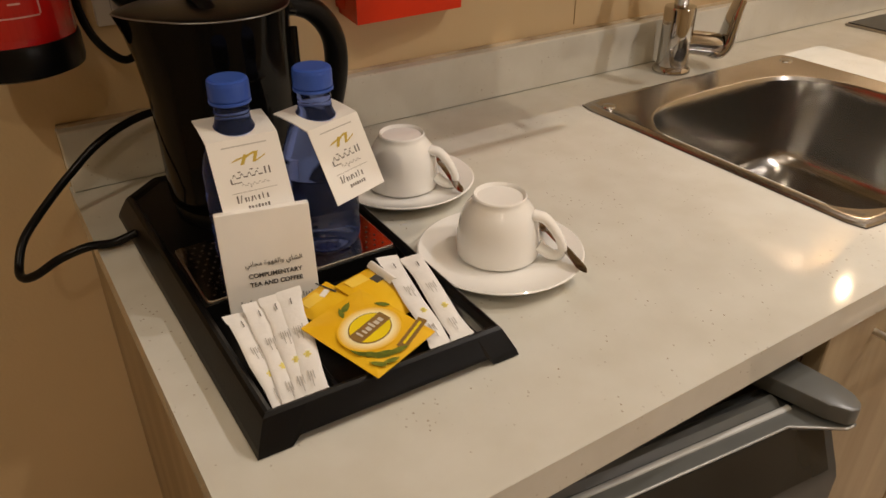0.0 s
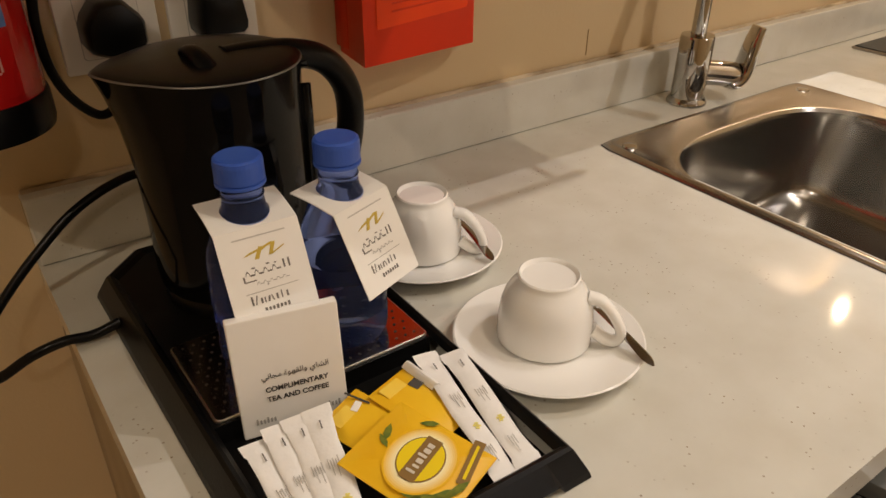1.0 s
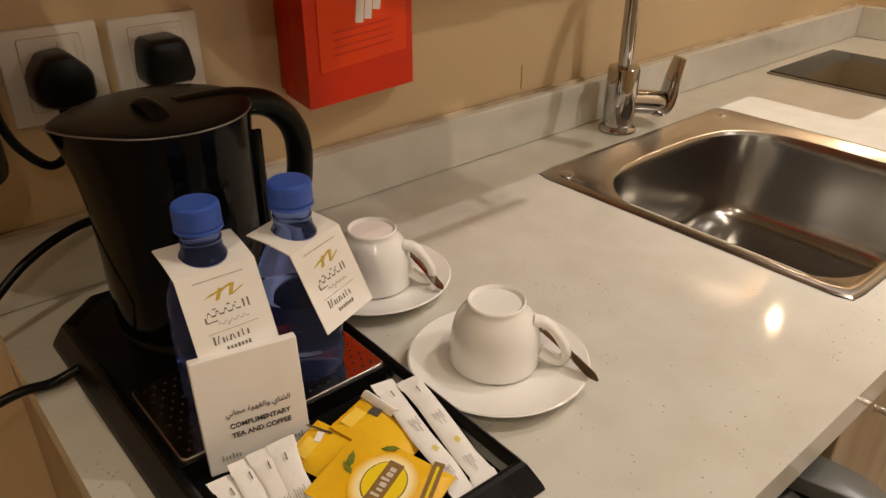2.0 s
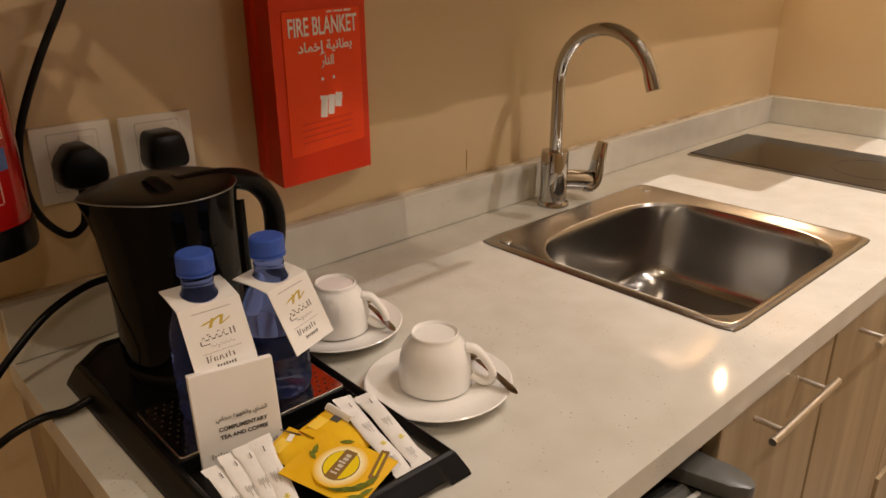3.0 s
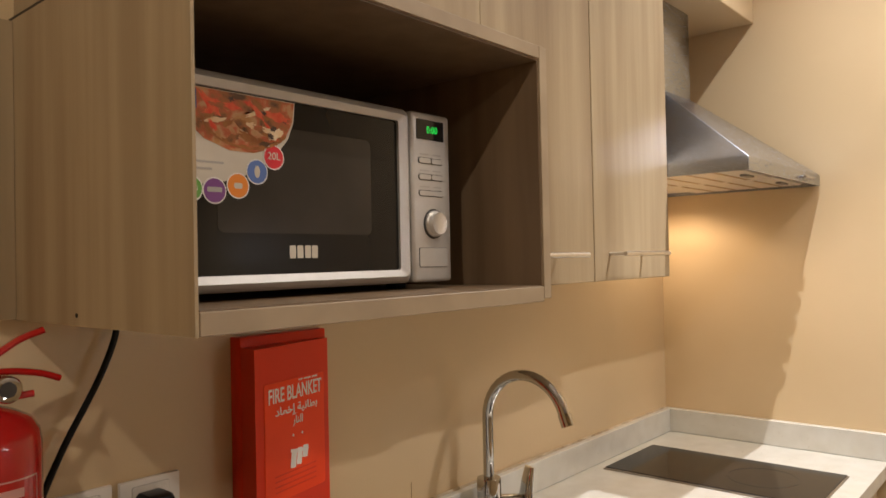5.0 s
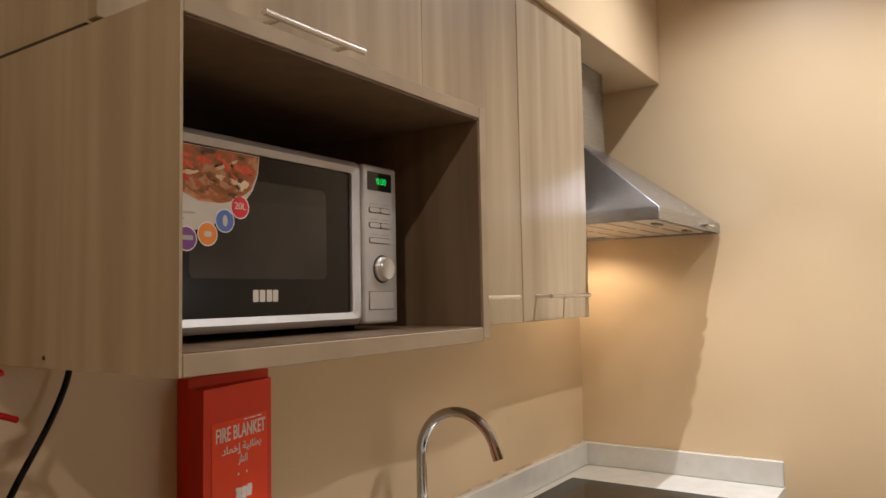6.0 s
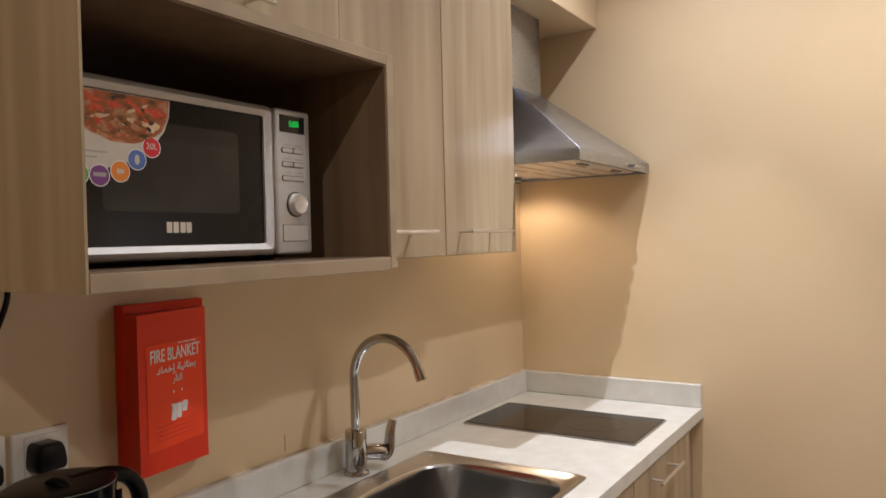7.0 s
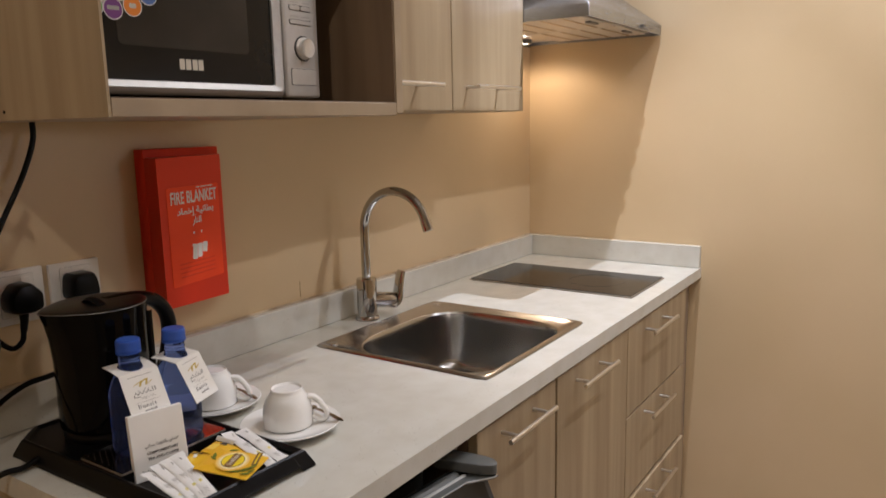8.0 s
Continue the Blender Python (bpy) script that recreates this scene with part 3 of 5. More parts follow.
# ---- wall cabinets ----
DOOR_Y, UP_Y = 0.752, 0.771
UP_TOP = SOFFIT_Z - 0.001
NX0, NX1, NY, NZ0, NZ1 = 0.285, 0.8385, 0.613, 1.402, 1.759
niche = thing("microwave_cabinet", (0.56, 0.85, NZ0), "open ash laminate wall cabinet housing the microwave", "wall cabinet")
part("side_panel", box(NX0, NX0 + 0.0035, NY, WALL_Y - 0.002, NZ0, NZ1 + 0.002), M_WOOD, niche)
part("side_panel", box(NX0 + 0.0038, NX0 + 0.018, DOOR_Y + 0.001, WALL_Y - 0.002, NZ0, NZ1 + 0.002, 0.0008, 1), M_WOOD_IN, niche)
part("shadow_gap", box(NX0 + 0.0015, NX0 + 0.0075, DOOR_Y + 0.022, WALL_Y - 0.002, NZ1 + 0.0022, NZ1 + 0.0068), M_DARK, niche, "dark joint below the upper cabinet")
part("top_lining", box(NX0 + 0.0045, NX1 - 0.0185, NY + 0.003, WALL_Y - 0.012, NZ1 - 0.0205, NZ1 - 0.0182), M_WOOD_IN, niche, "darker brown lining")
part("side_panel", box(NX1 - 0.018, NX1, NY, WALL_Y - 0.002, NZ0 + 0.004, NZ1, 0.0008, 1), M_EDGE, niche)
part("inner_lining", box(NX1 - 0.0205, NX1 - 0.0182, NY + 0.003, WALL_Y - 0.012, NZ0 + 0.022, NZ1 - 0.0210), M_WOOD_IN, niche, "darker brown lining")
part("bottom_panel", box(NX0 + 0.0045, NX1 - 0.0185, NY, DOOR_Y + 0.0005, NZ0, NZ0 + 0.021, 0.0008, 1), M_EDGE, niche)
part("bottom_panel", box(NX0 + 0.0185, NX1 - 0.0185, DOOR_Y + 0.001, WALL_Y - 0.002, NZ0, NZ0 + 0.021, 0.0008, 1), M_EDGE, niche)
part("top_panel", box(NX0 + 0.0045, NX1 - 0.0185, NY, DOOR_Y + 0.0005, NZ1 - 0.018, NZ1, 0.0008, 1), M_EDGE, niche)
part("top_panel", box(NX0 + 0.0185, NX1 - 0.0185, DOOR_Y + 0.001, WALL_Y - 0.002, NZ1 - 0.018, NZ1, 0.0008, 1), M_EDGE, niche)
# thin dark sheet on the shelf stands in for the shade round the microwave
part("shelf_lining", box(NX0 + 0.006, NX1 - 0.021, NY + 0.0025, WALL_Y - 0.012, NZ0 + 0.0212, NZ0 + 0.0224), M_WOOD_IN, niche, "darker brown sheet putting the shelf's shade into colour")
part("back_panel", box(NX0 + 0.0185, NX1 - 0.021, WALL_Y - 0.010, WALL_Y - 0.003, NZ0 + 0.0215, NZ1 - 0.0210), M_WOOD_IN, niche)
part("scribe_strip", box(NX0 - 0.024, NX0 - 0.0006, WALL_Y - 0.022, WALL_Y - 0.002, NZ0 + 0.001, NZ1), M_WOOD, niche, "narrow strip closing the gap to the wall")
part("screw_cap", turned([(0.0024, 0.0), (0.0024, 0.0008), (0.001, 0.001)], pose(NX0 - 0.0002, 0.842, 1.413, 0, -90, 0), 10, True), M_DARK, niche)


def wall_unit(x0, x1, z0, doors, label):
    unit = thing("wall_cabinet", ((x0 + x1) / 2, 0.9, z0), label, "wall cabinet", "wall cabinets above the worktop")
    for a in (x0, x1 - 0.018):
        part("side_panel", box(a, a + 0.018, UP_Y, WALL_Y - 0.002, z0, UP_TOP), M_WOOD, unit)
    part("bottom_panel", box(x0 + 0.018, x1 - 0.018, UP_Y, WALL_Y - 0.002, z0, z0 + 0.018), M_WOOD, unit)
    part("top_panel", box(x0 + 0.018, x1 - 0.018, UP_Y, WALL_Y - 0.002, UP_TOP - 0.018, UP_TOP), M_WOOD, unit)
    for a, b, hx0, hx1, hz in doors:
        door = part("door", box(a, b, DOOR_Y, UP_Y - 0.001, z0 + 0.001, UP_TOP - 0.002, 0.0012, 1), M_WOOD, unit)
        bar_handle(hx0, hx1, DOOR_Y, hz, door, 0.034 if hz > 1.8 else 0.048)
    return unit


wall_unit(NX0 + 0.008, 0.8375, NZ1 + 0.007, [(NX0 + 0.002, 0.8680, 0.484, 0.675, 1.827)], "ash laminate wall cabinet with a lift-up flap above the microwave")
wall_unit(0.8395, 1.557, 1.413, [(0.8685, 1.2115, 0.915, 1.106, 1.466), (1.2145, 1.5555, 1.245, 1.446, 1.467)], "ash laminate wall cabinet with two tall doors")

# ---- cooker hood ----
hood = thing("cooker_hood", (1.825, 0.8, 1.64), "stainless steel pyramid cooker hood with a square chimney", "cooker hood")
HX0, HX1, HY0, HY1, HZ = 1.558, 2.130, 0.572, WALL_Y - 0.003, 1.640
bm = loops([[(HX0, HY0, HZ), (HX1, HY0, HZ), (HX1, HY1, HZ), (HX0, HY1, HZ)], [(HX0, HY0, HZ + 0.030), (HX1, HY0, HZ + 0.030), (HX1, HY1, HZ + 0.030), (HX0, HY1, HZ + 0.030)],
            [(1.722, 0.842, 1.885), (1.926, 0.842, 1.885), (1.926, HY1, 1.885), (1.722, HY1, 1.885)]], cap_start=False)
bmesh.ops.bevel(bm, geom=[e for e in bm.edges if not e.is_boundary and min(v.co.y for v in e.verts) < 0.9], offset=0.0022, segments=3, profile=0.5, affect="EDGES")
part("canopy", bm, M_HOOD, hood, "brushed steel sloping canopy", True)
part("underside", box(HX0 + 0.003, HX1 - 0.003, HY0 + 0.003, HY1 - 0.002, HZ + 0.011, HZ + 0.015), M_PANEL, hood, "pale brushed underside panel")
for k in range(2):
    fx = HX0 + 0.022 + k * 0.266
    mesh_filter = part("grease_filter", box(fx, fx + 0.256, 0.612, 0.905, HZ + 0.004, HZ + 0.0105, 0.002, 1), M_PANEL, hood, "pale aluminium grease filter")
    for q in range(4):
        part("filter_slot", box(fx + 0.016, fx + 0.240, 0.655 + 0.062 * q, 0.664 + 0.062 * q, HZ + 0.0030, HZ + 0.0042), M_STEEL, mesh_filter)
    part("latch", box(fx + 0.10, fx + 0.156, 0.618, 0.633, HZ - 0.001, HZ + 0.0045, 0.001, 1), M_RIMLINE, mesh_filter, "small dark latch")
part("back_lip", box(HX0 + 0.004, HX1 - 0.004, HY1 - 0.010, HY1 - 0.0015, HZ - 0.006, HZ + 0.010, 0.001, 1), M_STEEL, hood, "bright folded lip along the wall")
part("chimney", box(1.722, 1.926, 0.842, HY1, 1.883, SOFFIT_Z - 0.001, 0.003, 2), M_HOOD, hood, "brushed steel chimney", True)
for k in range(5):
    part("button", turned([(0.0058, 0), (0.0058, 0.0090), (0.0048, 0.0116), (0.0025, 0.0126)], pose(1.960 + 0.0170 * k, HY0 + 0.001, HZ + 0.012, 90, 0, 0), 16, True), M_CHROME, hood, "small round chrome push button", True)
part("lamp_lens", lathe([(0.011, HZ + 0.0012), (0.011, HZ - 0.0010)], (HOOD_LAMP[0], HOOD_LAMP[1], 0), 24), M_HOODLENS, hood, "glowing round halogen lens")
part("lamp_ring", lathe([(0.030, HZ + 0.001), (0.030, HZ - 0.011), (0.027, HZ - 0.012), (0.019, HZ - 0.011), (0.019, HZ + 0.001)], (HOOD_LAMP[0], HOOD_LAMP[1], 0), 28, cap_start=False, cap_end=False), M_FRIDGETOP, hood, smooth=True)

# ---- microwave ----
mw = thing("microwave", (0.52, 0.86, NZ0 + 0.021), "silver microwave oven with a black glass door", "microwave")
MX0, MX1, MY, MZ0, MZ1 = 0.306, 0.742, 0.716, 1.4335, 1.6625
part("housing", box(MX0 + 0.004, MX1 - 0.004, MY + 0.03, 1.0, MZ0 + 0.004, MZ1 - 0.004, 0.004), M_BLACK, mw, smooth=True)
for x in (MX0 + 0.05, MX1 - 0.05):
    for y in (MY + 0.06, 0.96):
        part("foot", lathe([(0.014, NZ0 + 0.0226), (0.016, MZ0 + 0.005)], (x, y, 0), 16), M_BLACK, mw)
SPLIT = 0.664


def frame_ring(x0, x1, z0, z1, w, y0, y1, r=0.008):
    """An upright rounded frame between y0 (front) and y1."""
    cx, cz = (x0 + x1) / 2, (z0 + z1) / 2
    o = rounded(x1 - x0, z1 - z0, r)
    n = rounded(x1 - x0 - 2 * w[0], z1 - z0 - 2 * w[1], 0.004)
    e = rounded(x1 - x0 - 0.008, z1 - z0 - 0.008, r)
    f = rounded(x1 - x0 - 0.018, z1 - z0 - 0.018, r)
    rings = [[(cx + x, y1, cz + z) for x, z in o], [(cx + x, y0 + 0.010, cz + z) for x, z in o], [(cx + x, y0 + 0.0035, cz + z) for x, z in e],
             [(cx + x, y0, cz + z) for x, z in f], [(cx + x, y0 + 0.0035, cz + z) for x, z in n], [(cx + x, y0 + 0.010, cz + z) for x, z in n]]
    return loops(rings, False, False)


door = part("door", frame_ring(MX0, SPLIT - 0.001, MZ0, MZ1, (0.022, 0.0175), MY - 0.004, MY + 0.03), M_SILVER, mw, "rounded silver door frame", True)
part("door_glass", box(MX0 + 0.018, SPLIT - 0.019, MY + 0.0035, MY + 0.02, MZ0 + 0.014, MZ1 - 0.014), M_MWGLASS, door, "black door glass")
part("window", plate(facing(0.484, MY + 0.0035, 1.555), rounded(0.218, 0.118, 0.008), 0.0004), M_MWMESH, door, "fine mesh window")
panel = part("control_panel", box(SPLIT + 0.0005, MX1, MY - 0.002, MY + 0.03, MZ0, MZ1, 0.005, 3), M_SILVER, mw, "silver control panel", True)
PY = MY - 0.002
part("display", plate(facing(0.7005, PY, 1.639), rounded(0.055, 0.027, 0.001), 0.0008), M_MWGLASS, panel, "dark display")
text("display_digits", "0:00", 0.0135, M_DIGIT, facing(0.7040, PY - 0.0010, 1.639), panel, depth=0.0001, squeeze=0.95, bold=-0.00018)
for z, two in ((1.597, True), (1.575, True), (1.553, False)):
    part("button", plate(facing(0.7005, PY, z), rounded(0.050, 0.0085, 0.004), 0.0006), M_INK, panel, "dark outlined button")
    for dx, w in (((-0.0124, 0.0232), (0.0124, 0.0232)) if two else ((0, 0.0482),)):
        part("button", plate(facing(0.7005 + dx, PY, z), rounded(w, 0.0068, 0.003), 0.0016), M_SILVER, panel)
    for dx, w in ((-0.012, 0.018), (0.013, 0.016)):
        part("print_bar", plate(facing(0.7005 + dx, PY, z + 0.0088), rounded(w, 0.0016, 0.0005), 0.0003), M_GREYINK, panel)
part("knob_ring", turned([(0.0202, 0.0), (0.0202, 0.0012), (0.0185, 0.0014)], facing(0.7045, PY, 1.512), 40, True), M_INK, panel, "dark ring round the dial")
part("knob", turned([(0.0180, 0.001), (0.0180, 0.004), (0.0160, 0.006), (0.0155, 0.011), (0.0146, 0.0122), (0.0133, 0.0118), (0.002, 0.0118)], facing(0.7045, PY, 1.512), 40, True), M_KNOB, panel, "turned metal dial", True)
part("door_button", plate(facing(0.7025, PY, 1.4665), rounded(0.056, 0.0265, 0.002), 0.0004), M_INK, panel, "thin outlined release button")
part("door_button", plate(facing(0.7025, PY, 1.4665), rounded(0.0545, 0.025, 0.002), 0.0012), M_SILVER, panel)
GY = MY + 0.0032
for x in (0.4700, 0.4805, 0.4915, 0.5015):
    part("badge_bar", plate(facing(x, GY, 1.4755), rounded(0.0084, 0.0145, 0.0015, 3), 0.0004), M_CREAM, door, "pale block of the maker's badge")

ST = facing(0, GY, 0)
sticker = part("sticker", plate(ST, [(0.3285, 1.644), (0.476, 1.644), (0.474, 1.622), (0.466, 1.602), (0.450, 1.583), (0.430, 1.568), (0.405, 1.555), (0.372, 1.546), (0.3285, 1.544)], 0.0003), M_CREAM, door, "cream promotional sticker")
part("food_picture", plate(ST, [(0.336, 1.612), (0.352, 1.643), (0.4745, 1.643), (0.472, 1.622), (0.462, 1.602), (0.444, 1.589), (0.420, 1.582), (0.390, 1.582), (0.360, 1.592)], 0.0003, 0.0004), M_FOOD, door, "red and cream food picture")
rng = random.Random(5)
for k in range(60):
    x, z = 0.356 + 0.110 * rng.random(), 1.590 + 0.050 * rng.random()
    tint = (M_TOMATO, M_CHEESE, M_CRUST, M_TOMATO, M_FOOD, M_CHEESE, M_TOMATO, M_CRUST, M_OLIVE, M_FOOD)[k % 10]
    w, h = (0.012 + 0.022 * rng.random(), 0.004 + 0.006 * rng.random()) if tint is not M_OLIVE else (0.008, 0.0055)
    slant = rng.uniform(-50, 35)
    if (x - 0.412) ** 2 / 0.0030 + (z - 1.622) ** 2 / 0.0011 > 0.85 or z > 1.637:
        continue
    blob = [(a * (1 + 0.30 * math.sin(3 * i + k) + 0.15 * math.sin(7 * i + 2 * k)), c * (1 + 0.30 * math.cos(2 * i + k))) for i, (a, c) in enumerate(disc(w, h, 18))]
    part("food_patch", plate(facing(x, GY, z, spin=slant), blob, 0.0001, 0.0006 + 0.000010 * k), tint, door)
crust = [(0.412 + 0.0565 * math.cos(radians(a)), 1.6185 + 0.0335 * math.sin(radians(a))) for a in range(188, 336, 8)]
bm = bmesh.new()
for k, ((ax, az), (bx, bz)) in enumerate(zip(crust, crust[1:])):
    d = 0.0030 + 0.0012 * math.sin(2.3 * k)
    plate(ST, [(ax, az), (bx, bz), (bx, bz + d), (ax, az + d)], 0.0001, 0.0013, bm=bm)
part("food_crust", bm, M_CRUST, door, "dark baked crust in the picture")
part("corner_badge", plate(facing(0.3415, GY, 1.631), rounded(0.022, 0.020, 0.001), 0.0003, 0.0008), M_C6, door)
part("corner_badge_shape", plate(facing(0.3415, GY, 1.631), rounded(0.013, 0.011, 0.004), 0.0002, 0.0012), M_CREAM, door)
for x, z, m, words in ((0.3445, 1.540, M_C1, "30s"), (0.3715, 1.539, M_C2, ""), (0.3995, 1.5455, M_C3, ""), (0.4235, 1.562, M_C4, ""), (0.4455, 1.5795, M_C5, "20L")):
    part("sticker_disc", plate(facing(x, GY, z), disc(0.0275, 0.0275), 0.0002, 0.0008), M_WHITE, door)
    part("sticker_disc", plate(facing(x, GY, z), disc(0.0250, 0.0250), 0.0003, 0.0009), m, door)
    if words:
        text("sticker_number", words, 0.0115, M_CREAM, facing(x, GY - 0.0014, z + 0.001), door)
    elif m is M_C3:
        part("sticker_mark", plate(facing(x, GY, z), rounded(0.010, 0.006, 0.002), 0.0002, 0.0013), M_CREAM, door)
    elif m is M_C4:
        part("sticker_mark", plate(facing(x, GY, z), disc(0.007, 0.013), 0.0002, 0.0013), M_CREAM, door)
    else:
        part("sticker_mark", plate(facing(x, GY, z + 0.001), rounded(0.017, 0.005, 0.001), 0.0002, 0.0013), M_GREYINK, door)
for z, w in ((1.568, 0.050), (1.561, 0.036)):
    part("print_bar", plate(facing(0.333 + w / 2, GY, z), rounded(w, 0.0022, 0.0005), 0.0002, 0.0005), M_GREYINK, door)

# ---- sockets and plugs ----


def socket(x, z):
    s = thing("wall_socket", (x, WALL_Y, z), "white switched wall socket with a square plate", "socket", "wall sockets")
    part("plate", box(x - 0.043, x + 0.043, WALL_Y - 0.009, WALL_Y - 0.0005, z - 0.043, z + 0.043, 0.002), M_SOCKET, s, smooth=True)
    part("seam", plate(facing(x, WALL_Y - 0.009, z + 0.002), rounded(0.054, 0.066, 0.003), 0.0003), M_GREYINK, s)
    part("centre_plate", plate(facing(x, WALL_Y - 0.009, z + 0.002), rounded(0.0526, 0.0646, 0.003), 0.0014), M_SOCKET, s)
    part("switch", box(x + 0.006, x + 0.021, WALL_Y - 0.0125, WALL_Y - 0.009, z + 0.012, z + 0.030, 0.001, 1), M_SOCKET, s)
    return s


def plug(x, z, tip, o):
    """A moulded three-pin plug, its body leaning to a cord outlet at the bottom."""
    p = thing("plug", (x, WALL_Y - 0.01, z), "black moulded three-pin mains plug in the socket", "plug", "black mains plugs")
    y = WALL_Y - 0.0105
    rings = [[(x + a * s, y - d, z + b * s) for a, b in o] for s, d in ((0.97, 0), (1.0, 0.004), (1.0, 0.024), (0.96, 0.032), (0.86, 0.037), (0.60, 0.0385))]
    part("body", loops(rings), M_BLACK, p, smooth=True)
    part("cord_grip", sweep([(x, y - 0.016, z - 0.022), (x + tip * 0.3, y - 0.017, z - 0.036), (x + tip, y - 0.018, z - 0.052)], lambda t: 0.0075 - 0.0025 * t, 12), M_BLACK, p, smooth=True)
    return p


socket(0.3590, 1.1320)
socket(0.4550, 1.1300)
plug(0.357, 1.133, -0.004, [(-0.009, 0.023), (0.006, 0.024), (0.011, 0.022), (0.023, 0.009), (0.0255, 0.004), (0.0255, -0.014), (0.0225, -0.020), (0.010, -0.024), (-0.012, -0.024), (-0.022, -0.020), (-0.0255, -0.014), (-0.0255, 0.002), (-0.022, 0.010), (-0.013, 0.021)])
plug(0.452, 1.135, -0.001, [(-0.015, 0.0215), (0.012, 0.022), (0.0175, 0.0195), (0.021, 0.012), (0.0245, -0.010), (0.0235, -0.017), (0.019, -0.0215), (-0.019, -0.0215), (-0.0225, -0.018), (-0.0235, -0.010), (-0.0215, 0.010), (-0.019, 0.018)])
CORD = 0.0042
part("cord", sweep(smooth_path([(0.401, 1.0, NZ0 + 0.003), (0.3985, 1.0, 1.372), (0.376, 1.0, 1.318), (0.332, 1.0, 1.240), (0.3035, 1.0, 1.175), (0.298, 1.0, 1.125), (0.306, 0.998, 1.086), (0.328, 0.995, 1.060), (0.347, 0.998, 1.066), (0.353, 1.0015, 1.084)]), CORD, 12), M_BLACK, mw, "black mains cord", True)

# ---- fire blanket ----
fb = thing("fire_blanket_box", (0.67, 1.0, 1.06), "red plastic fire blanket case hung on the wall", "fire blanket")
BL = [(0.593, WALL_Y - 0.001), (0.582, 0.958), (0.7545, 1.0), (0.757, WALL_Y - 0.001)]
part("front_cover", loops([[(x, y, 1.068 - 0.009 * (x - 0.58) / 0.175) for x, y in BL], [(x, y, 1.337) for x, y in BL]]), M_RED, fb)
part("back_plate", prism([(0.588, WALL_Y - 0.0005), (0.588, 1.002), (0.7605, 1.012), (0.762, WALL_Y - 0.0005)], 1.075, 1.352, 0.002), M_RED, fb, "darker red back plate", True)
U = Vector((0.1725, 0.042, 0)).normalized()
YAW = math.degrees(math.atan2(U.y, U.x))


def on_blanket(along, z, off=0.0006):
    p = Vector((0.582, 0.958, 0)) + U * along + Vector((U.y, -U.x, 0)) * off
    return facing(p.x, p.y, z, YAW)


part("label_panel", plate(on_blanket(0.0915, 1.193), rounded(0.146, 0.180, 0.004), 0.0004), M_REDLABEL, fb, "orange-red printed label")
text("label_text", "FIRE BLANKET", 0.0312, M_WHITE, on_blanket(0.092, 1.262, 0.0014), fb, squeeze=0.66, bold=0.0004)
text("label_text", arabic("\u0628\u0637\u0627\u0646\u064a\u0629 \u0625\u062e\u0645\u0627\u062f"), 0.0165, M_WHITE, on_blanket(0.094, 1.2375, 0.0014), fb, squeeze=1.3, bold=0.0003)
text("label_text", arabic("\u0627\u0644\u0646\u0627\u0631"), 0.0165, M_WHITE, on_blanket(0.096, 1.2185, 0.0014), fb, bold=0.0003)
for a, w in ((0.104, 0.010), (0.121, 0.018), (0.140, 0.014)):
    part("print_bar", plate(on_blanket(a, 1.2795), rounded(w, 0.0022, 0.001), 0.0003, 0.0005), M_WHITE, fb)
for dx in (-0.010, 0.012):
    part("label_dot", plate(on_blanket(0.094 + dx, 1.196), disc(0.0045, 0.0045, 14), 0.0003, 0.0005), M_WHITE, fb)
for a, z, w, h in ((0.084, 1.158, 0.013, 0.024), (0.0985, 1.161, 0.012, 0.026), (0.113, 1.1655, 0.013, 0.019), (0.099, 1.170, 0.044, 0.005)):
    part("logo_block", plate(on_blanket(a, z) @ pose(0, 0, 0, 0, 0, -8), rounded(w, h, 0.001, 2), 0.0003, 0.0005), M_WHITE, fb)
for z in (1.142, 1.134, 1.126, 1.118):
    part("print_bar", plate(on_blanket(0.090, z), rounded(0.100, 0.002, 0.0005, 2), 0.0003, 0.0005), M_RED, fb)

# ---- fire extinguisher ----
EX, EY = 0.232, 0.955
ext = thing("fire_extinguisher", (EX, EY, 1.078), "small red fire extinguisher with black base on a wall bracket", "fire extinguisher")
part("cylinder", lathe([(0.0555, 1.100), (0.0565, 1.105), (0.0565, 1.272), (0.054, 1.286), (0.046, 1.299), (0.030, 1.308), (0.016, 1.313), (0.016, 1.318)], (EX, EY, 0), 48), M_REDPAINT, ext, smooth=True)
part("base_cap", lathe([(0.050, 1.078), (0.0575, 1.081), (0.0585, 1.085), (0.0585, 1.106), (0.0575, 1.109)], (EX, EY, 0), 48), M_BLACK, ext, "black rubber base", True)
part("valve", lathe([(0.017, 1.317), (0.018, 1.320), (0.018, 1.345), (0.014, 1.350)], (EX, EY, 0), 28), M_CHROME, ext, "metal valve", True)
part("gauge", turned([(0.0150, 0), (0.0150, 0.010), (0.0135, 0.012), (0.0100, 0.011), (0.001, 0.011)], facing(EX + 0.016, EY - 0.016, 1.332), 28, True), M_CHROME, ext, "round pressure gauge", True)
part("gauge_face", turned([(0.0085, 0.0112), (0.0085, 0.0118)], facing(EX + 0.016, EY - 0.016, 1.332), 20, True), M_INK, ext, "dark gauge face")
part("carry_handle", sweep(smooth_path([(EX - 0.012, EY, 1.348), (EX + 0.020, EY - 0.006, 1.350), (EX + 0.052, EY - 0.012, 1.345), (EX + 0.073, EY - 0.016, 1.337)], 5), 0.0095, 12, 0.42), M_REDPAINT, ext, smooth=True)
